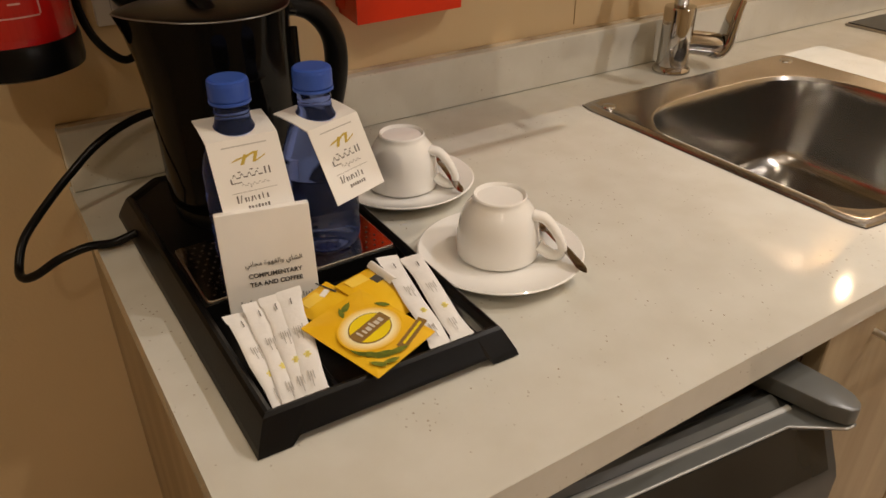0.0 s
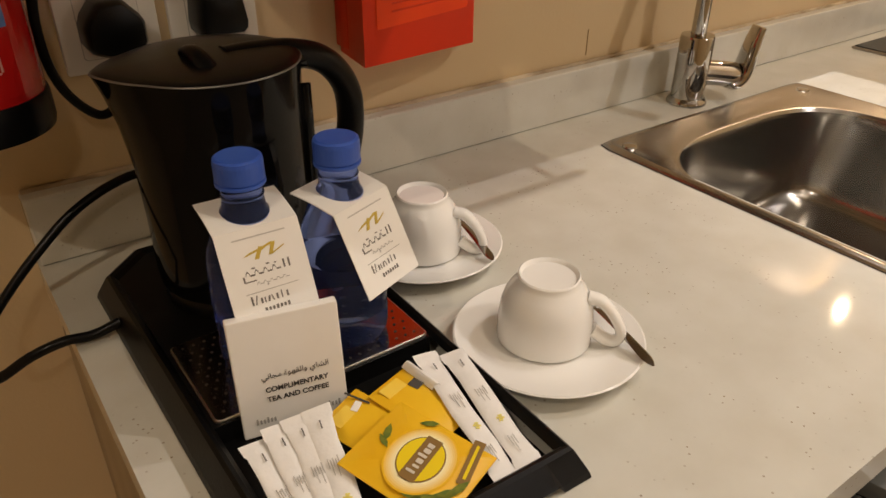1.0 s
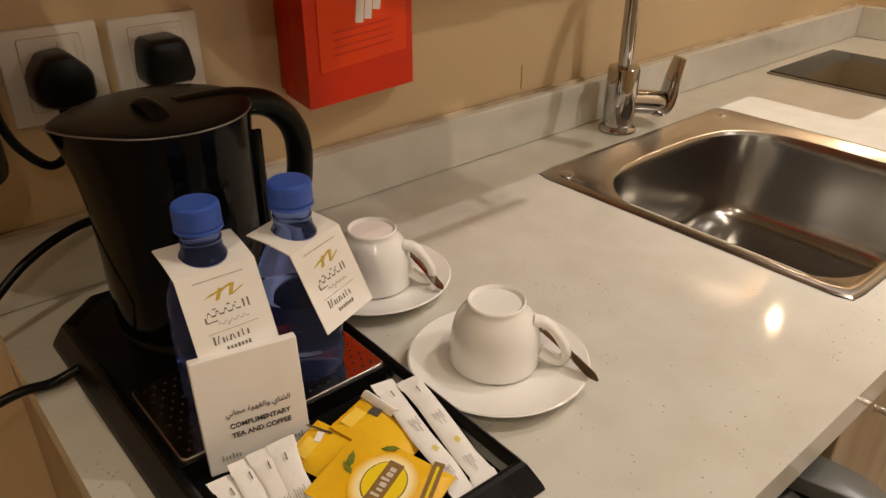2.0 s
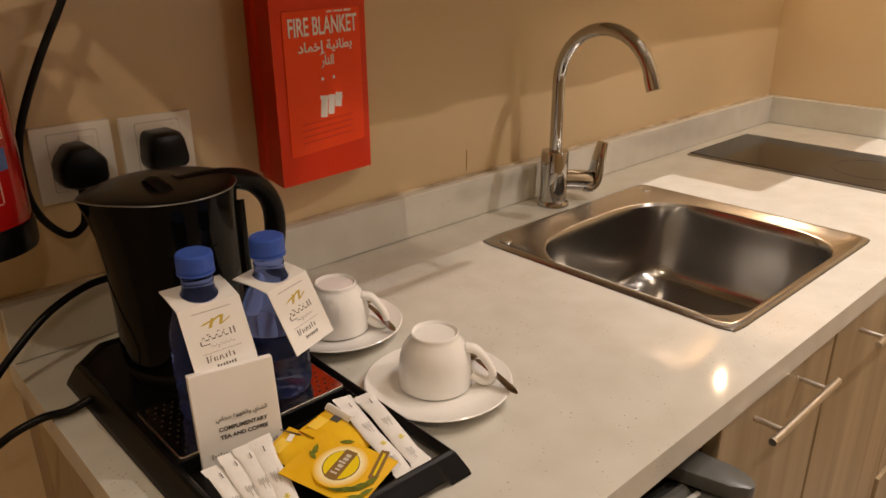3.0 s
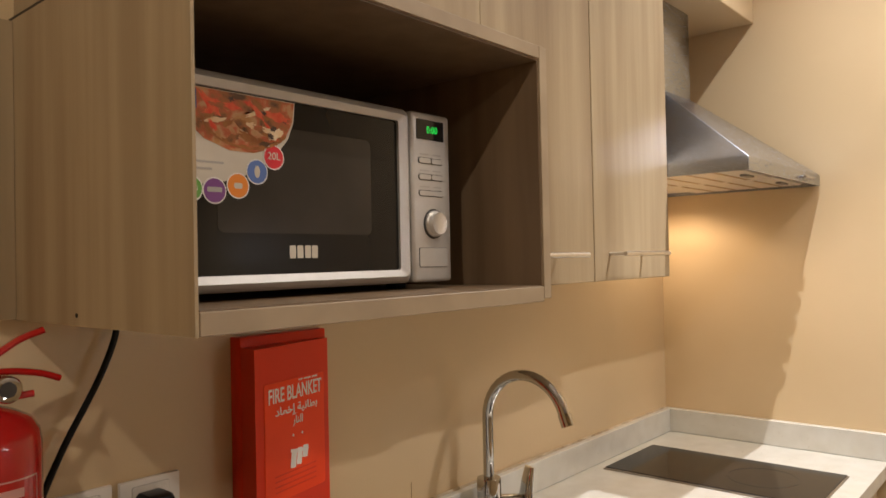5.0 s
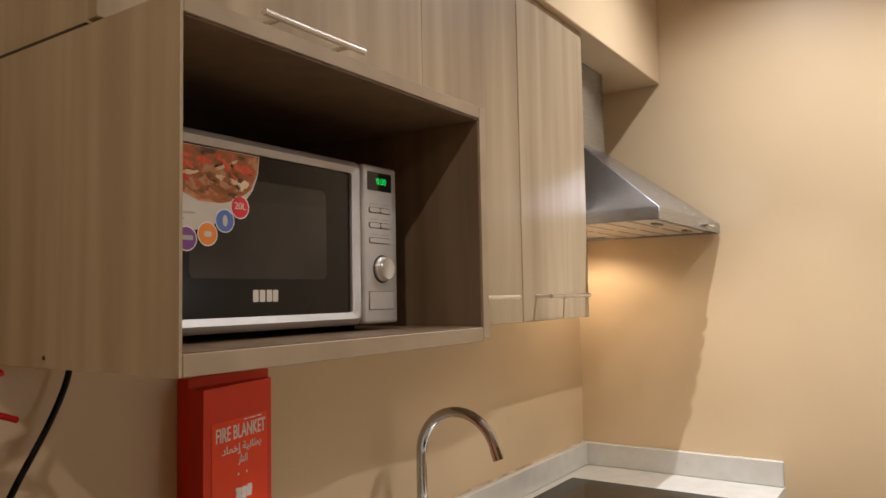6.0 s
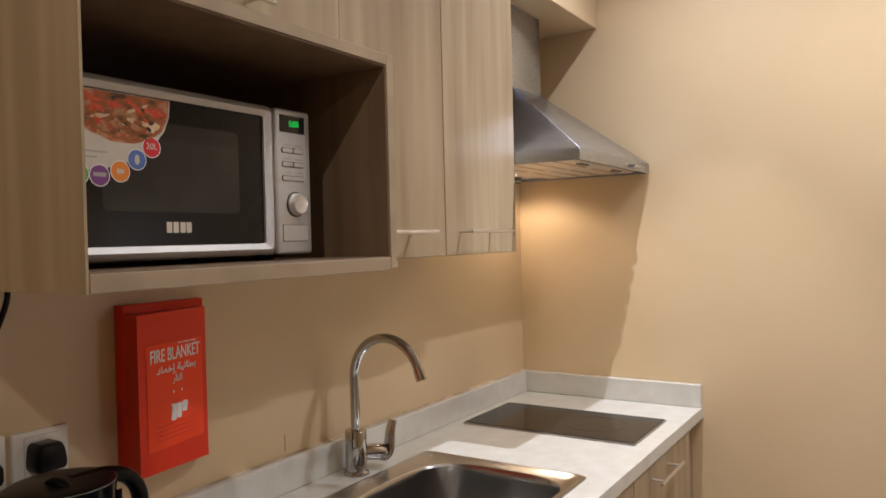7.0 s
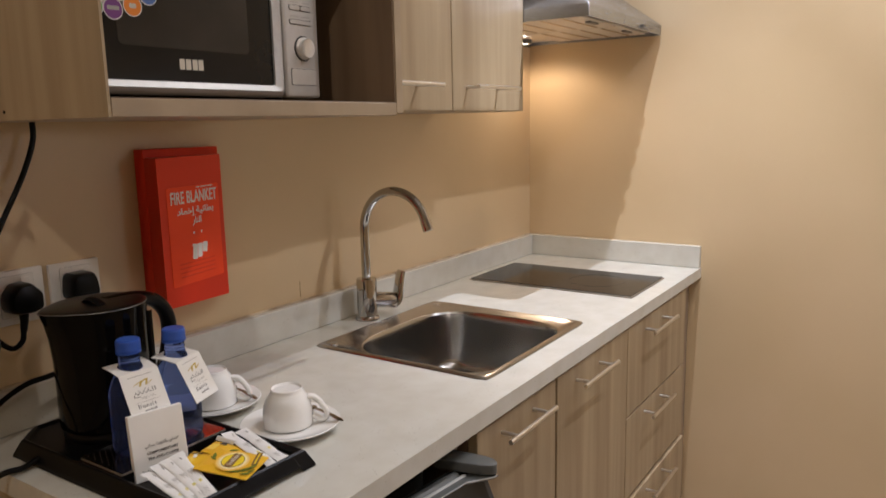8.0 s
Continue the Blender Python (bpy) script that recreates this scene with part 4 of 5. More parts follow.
part("squeeze_lever", sweep(smooth_path([(EX - 0.015, EY, 1.352), (EX + 0.010, EY - 0.004, 1.368), (EX + 0.034, EY - 0.008, 1.384), (EX + 0.058, EY - 0.012, 1.393)], 5), 0.0095, 12, 0.42), M_REDPAINT, ext, smooth=True)
part("safety_pin", rod((EX + 0.016, EY - 0.012, 1.322), (EX + 0.045, EY - 0.018, 1.324), 0.004, 10), M_REDPAINT, ext)
part("label_panel", loops([[(EX + 0.0569 * math.sin(radians(a)), EY - 0.0569 * math.cos(radians(a)), z) for a in range(-50, 58, 6)] for z in (1.115, 1.245)], False, False, False), M_REDPAINT, ext)
PRINTS = [(1.2400, 0.0016, -40, 40, M_PINKPRINT), (1.1920, 0.0016, -40, 40, M_PINKPRINT), (1.2220, 0.0100, -14, 22, M_PINKPRINT), (1.2070, 0.0070, -20, 26, M_PINKPRINT), (1.1640, 0.0200, -40, 40, M_C4),
          (1.1705, 0.0070, -20, 30, M_PAPER), (1.1330, 0.0013, -38, 26, M_PINKPRINT), (1.1440, 0.0016, -24, -6, M_PINKPRINT), (1.1490, 0.0016, -24, -8, M_PINKPRINT), (1.1440, 0.0016, 2, 12, M_PINKPRINT), (1.1500, 0.0014, 0, 16, M_PINKPRINT)]
for z0, h, a0, a1, m in PRINTS:
    r = 0.0575 if m is M_PAPER else 0.0572
    part("print_bar", loops([[(EX + r * math.sin(radians(a0 + (a1 - a0) * k / 10)), EY - r * math.cos(radians(a0 + (a1 - a0) * k / 10)), z) for k in range(11)] for z in (z0, z0 + h)], False, False, False), m, ext)
for a0, z0, z1 in ((-41.6, 1.192, 1.2416), (40, 1.192, 1.2416), (-39.4, 1.1345, 1.160), (26, 1.1345, 1.160)):
    part("print_bar", loops([[(EX + 0.0572 * math.sin(radians(a0 + d)), EY - 0.0572 * math.cos(radians(a0 + d)), z) for d in (0, 1.6)] for z in (z0, z1)], False, False, False), M_PINKPRINT, ext)
part("bracket", box(EX - 0.02, EX + 0.02, EY + 0.05, WALL_Y - 0.0005, 1.12, 1.32, 0.002, 1), M_BLACK, ext)

# ---- tray ----
tray = thing("serving_tray", (0.386, 0.737, TOP), "matt black moulded hospitality tray with compartments", "tray")
T0 = [(0.282, 0.530), (0.306, 0.5293), (0.312, 0.5291), (0.462, 0.5249), (0.468, 0.5247), (0.491, 0.524), (0.497, 0.92), (0.465, 0.955), (0.312, 0.957), (0.279, 0.925)]
RAISED = (2, 3)  # the front skirt stands clear of the worktop between its two feet
def inset(pts, d):
    cx, cy = 0.387, 0.74
    return [(x + math.copysign(d, cx - x), y + math.copysign(d, cy - y)) for x, y in pts]
PL = 0.941
rings = [[(x, y, TOP + (0.0085 if k in RAISED else 0.001)) for k, (x, y) in enumerate(T0)], [(x, y, TOP + (0.0105 if k in RAISED else 0.006)) for k, (x, y) in enumerate(inset(T0, 0.0015))], [(x, y, PL + 0.003) for x, y in inset(T0, 0.010)], [(x, y, PL + 0.005) for x, y in inset(T0, 0.0125)], [(x, y, PL + 0.004) for x, y in inset(T0, 0.0155)],
         [(x, y, PL) for x, y in inset(T0, 0.019)]]
part("body", loops(rings, False, False), M_TRAY, tray)
part("rear_deck", prism([(0.299, 0.686), (0.474, 0.686), (0.478, 0.903), (0.448, 0.937), (0.330, 0.939), (0.297, 0.908)], TOP + 0.004, PL + 0.001), M_TRAY, tray)
part("compartment_floor", box(0.298, 0.476, 0.540, 0.687, TOP + 0.002, TOP + 0.006), M_TRAY, tray)
part("divider", box(0.346, 0.350, 0.543, 0.662, TOP + 0.005, PL, 0.001, 1), M_TRAY, tray)
grate = thing("drip_plate", (0.388, 0.735, PL), "polished perforated steel plate set in the tray", "drip plate")
part("plate", prism([(0.388 + x, 0.737 + y) for x, y in rounded(0.170, 0.096, 0.004)], PL + 0.0012, PL + 0.0035), M_MAT, grate)
part("edge_trim", prism([(0.388 + x, 0.737 + y) for x, y in rounded(0.1725, 0.0985, 0.005)], PL + 0.0011, PL + 0.0026), M_HANDLE, grate, "bright thin edge")
bm = bmesh.new()
for i in range(20):
    for j in range(11):
        x, y = 0.388 + (i - 9.5) * 0.0082 + (0.0041 if j % 2 else 0), 0.737 + (j - 5) * 0.0082
        if abs(x - 0.388) < 0.081:
            lathe([(0.0012, PL + 0.0036), (0.0012, PL + 0.0039)], (x, y, 0), 8, bm=bm)
tagged(part("hole", bm, M_DARK, grate, "small dark punched holes"), kind="stuff")

# ---- kettle ----
KX, KY, KZ = 0.387, 0.848, PL + 0.001
ket = thing("kettle", (KX, KY, KZ), "black plastic electric kettle on its power base", "kettle")
part("power_base", lathe([(0.061, 0.0005), (0.063, 0.004), (0.0625, 0.011), (0.060, 0.0145)], (KX, KY, KZ), 48), M_BLACK, ket, smooth=True)


def kettle_ring(r, z, spout, count=64):
    out = []
    for k in range(count):
        a = 2 * math.pi * k / count
        d = math.atan2(math.sin(a - math.pi + 0.12), math.cos(a - math.pi + 0.12))
        rr = r + spout * max(0.0, 1 - abs(d) / 0.75) ** 1.3
        out.append((KX + rr * math.cos(a), KY + rr * math.sin(a), KZ + z))
    return out


prof = [(0.062, 0.015, 0), (0.0655, 0.018, 0), (0.0665, 0.03, 0), (0.0655, 0.08, 0.001), (0.0655, 0.12, 0.002), (0.0660, 0.155, 0.006), (0.0665, 0.178, 0.011), (0.0672, 0.194, 0.016)]
part("body", loops([kettle_ring(r, z, s) for r, z, s in prof]), M_GLOSSBLACK, ket, smooth=True)
part("rim_band", loops([kettle_ring(0.0675, 0.1939, 0.0163), kettle_ring(0.0678, 0.1945, 0.0167), kettle_ring(0.0675, 0.1951, 0.0163)]), M_RIMLINE, ket, "thin dull grey rim line", True)
lid_rings = []
for r, z, s, dx in ((0.0670, 0.1950, 0.0158, 0), (0.0655, 0.1958, 0.0145, 0), (0.0625, 0.1967, 0.012, 0.002), (0.056, 0.1978, 0.008, 0.005), (0.046, 0.1988, 0.004, 0.009), (0.034, 0.1996, 0.001, 0.013), (0.018, 0.2000, 0, 0.016), (0.004, 0.2001, 0, 0.018)):
    lid_rings.append([(x + dx, y, zz) for x, y, zz in kettle_ring(r, z, s)])
lid = part("lid", loops(lid_rings), M_BLACK, ket, smooth=True)
part("lid_knob", sweep(smooth_path([(KX - 0.010, KY - 0.036, KZ + 0.194), (KX - 0.013, KY - 0.022, KZ + 0.2025), (KX - 0.014, KY - 0.006, KZ + 0.2045), (KX - 0.012, KY + 0.010, KZ + 0.198)], 5), 0.0075, 12, 0.6), M_BLACK, lid, smooth=True)
part("handle", sweep(smooth_path([(KX + 0.012, KY, KZ + 0.1885), (KX + 0.036, KY, KZ + 0.1900), (KX + 0.066, KY - 0.001, KZ + 0.1885), (KX + 0.090, KY - 0.002, KZ + 0.181), (KX + 0.107, KY - 0.003, KZ + 0.163), (KX + 0.114, KY - 0.003, KZ + 0.138), (KX + 0.110, KY - 0.003, KZ + 0.102), (KX + 0.094, KY - 0.002, KZ + 0.060), (KX + 0.062, KY, KZ + 0.040)], 6), lambda t: 0.0140 + 0.010 * max(0, 0.3 - t), 18, 0.8), M_BLACK, ket, smooth=True)
part("handle_root", sweep(smooth_path([(KX + 0.052, KY - 0.012, KZ + 0.186), (KX + 0.066, KY - 0.006, KZ + 0.186), (KX + 0.084, KY - 0.003, KZ + 0.184)], 4), lambda t: 0.012 - 0.003 * t, 14, 0.9), M_GLOSSBLACK, ket, "glossy hinge block", True)
part("gauge_strip", sweep([(KX + 0.057, KY - 0.0365, KZ + 0.045), (KX + 0.057, KY - 0.037, KZ + 0.175)], 0.006, 10, 0.5), M_GLOSSBLACK, ket, "glossy water gauge strip", True)

part("cord", sweep(smooth_path([(0.284, 0.86, 0.932), (0.262, 0.862, 0.9265), (0.240, 0.864, 0.928), (0.214, 0.868, 0.921), (0.192, 0.874, 0.908), (0.180, 0.885, 0.902), (0.179, 0.90, 0.906), (0.190, 0.917, 0.925), (0.216, 0.936, 0.945), (0.248, 0.95, 0.968), (0.285, 0.958, 0.993), (0.330, 0.965, 1.008), (0.385, 0.975, 1.010), (0.430, 0.99, 1.035), (0.448, 1.0, 1.065), (0.451, 1.0015, 1.084)]), CORD, 12), M_BLACK, ket, "black mains cord", True)

# ---- bottles with neck tags ----


def bottle(x, y, yaw, label):
    z = PL + 0.0042
    b = thing("water_bottle", (x, y, z), label, "bottle", "water bottles on the tray")
    part("flask", lathe([(0.012, 0.006), (0.020, 0.0020), (0.027, 0.001), (0.0300, 0.004), (0.0312, 0.010), (0.0312, 0.022), (0.0305, 0.0250), (0.0302, 0.0262), (0.0305, 0.0274), (0.0312, 0.0300), (0.0312, 0.066), (0.0305, 0.069), (0.0302, 0.0702), (0.0305, 0.0714), (0.0311, 0.0745), (0.0306, 0.084), (0.029, 0.094), (0.024, 0.108), (0.0175, 0.119), (0.0145, 0.126), (0.0138, 0.133), (0.0145, 0.1345), (0.0138, 0.136), (0.0135, 0.158)], (x, y, z), 72), M_PET, b, "blue tinted clear plastic flask with water", True)
    part("collar", lathe([(0.0142, 0.1412), (0.0166, 0.1422), (0.0166, 0.1442), (0.0142, 0.1452)], (x, y, z), 32, cap_start=False, cap_end=False), M_CAP, b, smooth=True)
    bm = bmesh.new()
    ringz = []
    for zz, rr in ((0.1456, 0.0162), (0.1572, 0.0162), (0.1600, 0.0157), (0.1612, 0.0140)):
        ringz.append([(x + rr * (1 + (0.004 if k % 2 and zz < 0.159 else 0)) * math.cos(2 * math.pi * k / 72), y + rr * (1 + (0.004 if k % 2 and zz < 0.159 else 0)) * math.sin(2 * math.pi * k / 72), z + zz) for k in range(72)])
    part("cap", loops(ringz), M_CAP, b, "ribbed blue screw cap")
    # tag: a sloping top panel with a round hole, folded into a hanging front panel
    turn = pose(x, y, z, 0, 0, yaw)
    w, zb, zf, yb, yf = 0.0285, 0.1240, 0.1180, 0.0195, -0.0195
    def on_top(u, v):
        t = (v - yf) / (yb - yf)
        return turn @ Vector((u, v, zf + (zb - zf) * t + 0.001 * math.sin(math.pi * t)))
    n = 32
    hole = [(0.0165 * math.cos(2 * math.pi * (k + 0.5) / n), 0.0162 * math.sin(2 * math.pi * (k + 0.5) / n)) for k in range(n)]
    outer = []
    for k in range(n):
        a = 2 * math.pi * (k + 0.5) / n
        s = 1 / max(abs(math.cos(a)) / w, abs(math.sin(a)) / (yb if math.sin(a) > 0 else -yf))
        outer.append((s * math.cos(a), max(min(s * math.sin(a), yb), yf)))
    for qx, qy in ((w, yb), (-w, yb), (-w, yf), (w, yf)):
        near = min(range(n), key=lambda k: (outer[k][0] - qx) ** 2 + (outer[k][1] - qy) ** 2)
        outer[near] = (qx, qy)
    up = Vector((0, 0, 0.0005))
    rings = [[on_top(*p) + up for p in outer], [on_top(*p) + up for p in hole], [on_top(*p) - up for p in hole], [on_top(*p) - up for p in outer], [on_top(*p) + up for p in outer]]
    tag = part("neck_tag", loops(rings, False, False), M_PAPER, b, "cream card tag hung on the bottle neck")
    face = turn @ pose(0, yf - 0.0002, zf, -26, 0, 0) @ FRONT @ Matrix.Diagonal((1, 0.68, 1, 1))
    part("tag_front", plate(face, [(-w, 0), (w, 0), (w, -0.094), (-w, -0.094)], 0.0008, -0.0004), M_PAPER, tag)
    part("tag_front", plate(face, [(-0.018, -0.0075), (0.018, -0.0075), (0.018, -0.0088), (-0.018, -0.0088)], 0.0002, 0.0005), M_PALEINK, tag, "faint grey print line")
    bm = bmesh.new()
    for pts in ([(-0.014, -0.026), (-0.009, -0.0225), (-0.002, -0.0205), (-0.0025, -0.0225), (-0.009, -0.0245)], [(-0.0065, -0.030), (-0.0035, -0.030), (0.0005, -0.0195), (-0.002, -0.0185)], [(-0.002, -0.024), (0.0005, -0.0195), (0.006, -0.0170), (0.0095, -0.0175), (0.006, -0.029), (0.0035, -0.029), (0.006, -0.0195), (0.003, -0.0205)],
                [(0.0035, -0.029), (0.006, -0.029), (0.0145, -0.0235), (0.015, -0.022)]):
        plate(face, pts, 0.0003, 0.0005, bm=bm)
    part("tag_emblem", bm, M_GOLD, tag, "gold brush-stroke emblem")
    def stroke(bm, x0, x1, base, height, waves, thick, tails=()):
        """A flowing ribbon of print between x0 and x1, with a few upright tails."""
        n = 12 * waves
        line = [(x0 + (x1 - x0) * k / n, base + height * max(0.0, math.sin(2 * math.pi * waves * k / n)) ** 0.8) for k in range(n + 1)]
        for (ax, ay), (bx, by) in zip(line, line[1:]):
            plate(face, [(ax, ay - thick / 2), (bx, by - thick / 2), (bx, by + thick / 2), (ax, ay + thick / 2)], 0.0002, 0.0005, bm=bm)
        for tx, ty, tw, th in tails:
            plate(face, [(tx + a, ty + c) for a, c in rounded(tw, th, min(tw, th) * 0.4, 2)], 0.0002, 0.0005, bm=bm)
    bm = bmesh.new()
    stroke(bm, -0.015, 0.009, -0.0440, 0.0042, 4, 0.0015, ((0.0115, -0.0405, 0.0012, 0.0085), (0.0150, -0.0405, 0.0012, 0.0090), (-0.0165, -0.0465, 0.0012, 0.0060), (-0.0125, -0.0495, 0.0080, 0.0011), (-0.009, -0.0375, 0.0026, 0.0013), (0.001, -0.0365, 0.0026, 0.0013), (0.006, -0.0375, 0.0014, 0.0013)))
    part("tag_script", bm, M_SOFTINK, tag, "dark flowing script strokes")
    bm = bmesh.new()
    stroke(bm, -0.009, 0.013, -0.0540, 0.0022, 5, 0.0008, ((0, -0.0610, 0.036, 0.0006), (-0.002, -0.0560, 0.0010, 0.0020)))
    part("tag_script", bm, M_GREYINK, tag, "fine grey script strokes and rule")
    bm = bmesh.new()
    for k, (cx, hh) in enumerate(((-0.0150, 0.0088), (-0.0122, 0.0088), (-0.0088, 0.0054), (-0.0066, 0.0054), (-0.0038, 0.0056), (-0.0014, 0.0056), (0.0018, 0.0056), (0.0050, 0.0076), (0.0088, 0.0056))):
        ww = 0.0008 if k % 2 else 0.0013
        plate(face, [(cx + a + 0.18 * (c if k in (1, 4) else -c if k == 5 else 0), -0.0725 + hh / 2 + c) for a, c in rounded(ww, hh, 0.0003, 2)], 0.0002, 0.0005, bm=bm)
    for k in range(7):
        plate(face, [(-0.0075 + 0.0026 * k + a, -0.0795 + c) for a, c in rounded(0.0016, 0.0034 if k % 3 else 0.0044, 0.0003, 2)], 0.0002, 0.0005, bm=bm)
    part("tag_name_bars", bm, M_SOFTINK, tag, "dark bars of the maker's name")
    return b


bottle(0.359, 0.737, -3, "small blue tinted water bottle with card tag behind the sign")
bottle(0.426, 0.729, 20, "small blue tinted water bottle with card tag turned aside")

# ---- tent card ----
card = thing("tent_card", (0.354, 0.680, PL), "white tent card announcing complimentary tea and coffee", "sign card")
CM = facing(0.3555, 0.6705, TOP + 0.0068, -13, 8)
C0, C1 = -0.040, 0.0335
bm = loops([[CM @ Vector(p) for p in ((C0, 0, 0), (C1, 0, 0), (C1, 0.090, 0), (C0, 0.090, 0))], [CM @ Vector(p) for p in ((C0, 0, -0.011), (C1, 0, -0.011), (C1, 0.090, -0.008), (C0, 0.090, -0.008))]])
bmesh.ops.bevel(bm, geom=bm.edges[:], offset=0.0008, segments=2, profile=0.5, affect="EDGES")
part("card_body", bm, M_PAPER, card)
text("card_text", "COMPLIMENTARY", 0.0053, M_CARDINK, CM @ pose(0.000, 0.0350, 0.0004), card, depth=0.0001, bold=0.00012)
text("card_text", "TEA AND COFFEE", 0.0053, M_CARDINK, CM @ pose(0.000, 0.0275, 0.0004), card, depth=0.0001, bold=0.00012)
text("card_text", arabic("\u0627\u0644\u0634\u0627\u064a \u0648\u0627\u0644\u0642\u0647\u0648\u0629 \u0645\u062c\u0627\u0646\u064a"), 0.0056, M_CARDINK, CM @ pose(0.000, 0.0455, 0.0004), card, depth=0.0001)
for cx, n in ((-0.030, 6), (0.020, 4)):
    bm = bmesh.new()
    for k in range(n):
        plate(CM @ pose(cx + 0.0024 * k, 0.0115 + (0.0006 if k % 3 == 0 else 0), 0.0003), rounded(0.0013, 0.0046 if k % 3 == 0 else 0.0032, 0.0003, 2), 0.0002, bm=bm)
    part("print_bar", bm, M_GREYINK, card, "dark bars of the maker's name")

# ---- sachets ----


def stick(top, bottom, roll, label):
    """A flat paper stick with crimped ends, from its lower to its upper end."""
    a, b = Vector(bottom), Vector(top)
    d = (b - a).normalized()
    side = d.cross(Vector((0, 0, 1))).normalized()
    side = (Matrix.Rotation(radians(roll), 3, d) @ side).normalized()
    up = side.cross(d)
    s = thing("paper_sachet_stick", bottom, label, "sugar stick", "white stick sachets on the tray")
    n = (b - a).length
    rings = []
    for t, w, h in ((0.0, 0.0098, 0.0003), (0.08, 0.0098, 0.0004), (0.10, 0.0088, 0.0010), (0.25, 0.0084, 0.0024), (0.5, 0.0086, 0.0028), (0.75, 0.0084, 0.0022), (0.90, 0.0088, 0.0010), (0.92, 0.0098, 0.0004), (1.0, 0.0098, 0.0003)):
        c = a + d * n * t + up * 0.0007 * math.sin(t * 17 + bottom[0] * 900) + side * 0.0007 * math.sin(t * 11 + bottom[0] * 500)
        rings.append([c + side * w * math.cos(2 * math.pi * k / 14) + up * (h * math.sin(2 * math.pi * k / 14)) for k in range(14)])
    part("wrapper", loops(rings), M_STICK, s, smooth=True)
    m = Matrix((side.to_4d(), d.to_4d(), up.to_4d(), (0, 0, 0, 1))).transposed()
    m[0][3], m[1][3], m[2][3], m[3][3] = a.x, a.y, a.z, 1
    m[3][0] = m[3][1] = m[3][2] = 0
    def print_at(name, mm, u, v, w, h, spin=0):
        f = m @ pose(u, v, 0.0030, 0, 0, spin)
        part(name, plate(f, rounded(w, h, min(w, h) * 0.3, 2), 0.0003), mm, s)
    print_at("print_mark", M_SOFTINK, 0.0005, n * 0.86, 0.0009, 0.0062)
    for u, v, h in ((-0.0030, 0.60, 0.007), (-0.0014, 0.57, 0.011), (0.0002, 0.60, 0.006), (0.0018, 0.56, 0.012), (0.0034, 0.60, 0.008), (-0.0022, 0.20, 0.009), (-0.0004, 0.17, 0.013), (0.0014, 0.20, 0.008)):
        print_at("print_mark", M_PALEINK, u, n * v, 0.0006, h)
    for a in (55, -20, 95):
        print_at("emblem_mark", M_PALEYEL, 0.001, n * 0.37, 0.0058, 0.0014, a)
    return s


for tx, ty, bx, by, tz, roll in ((0.312, 0.648, 0.3125, 0.546, 0.957, 8), (0.328, 0.651, 0.319, 0.544, 0.960, 4), (0.342, 0.649, 0.3265, 0.543, 0.9625, -4), (0.3545, 0.646, 0.333, 0.542, 0.965, -10)):
    stick((tx, ty, tz - 0.003), (bx, by, 0.9300 + (tz - 0.957) * 0.9), roll, "white paper sugar stick fanned in the tray's front compartment")
stick((0.450, 0.660, 0.953), (0.436, 0.543, 0.936), 6, "white paper stick lying beside the tea bags")
stick((0.469, 0.651, 0.953), (0.4535, 0.543, 0.936), -4, "white paper stick lying against the tray's edge")


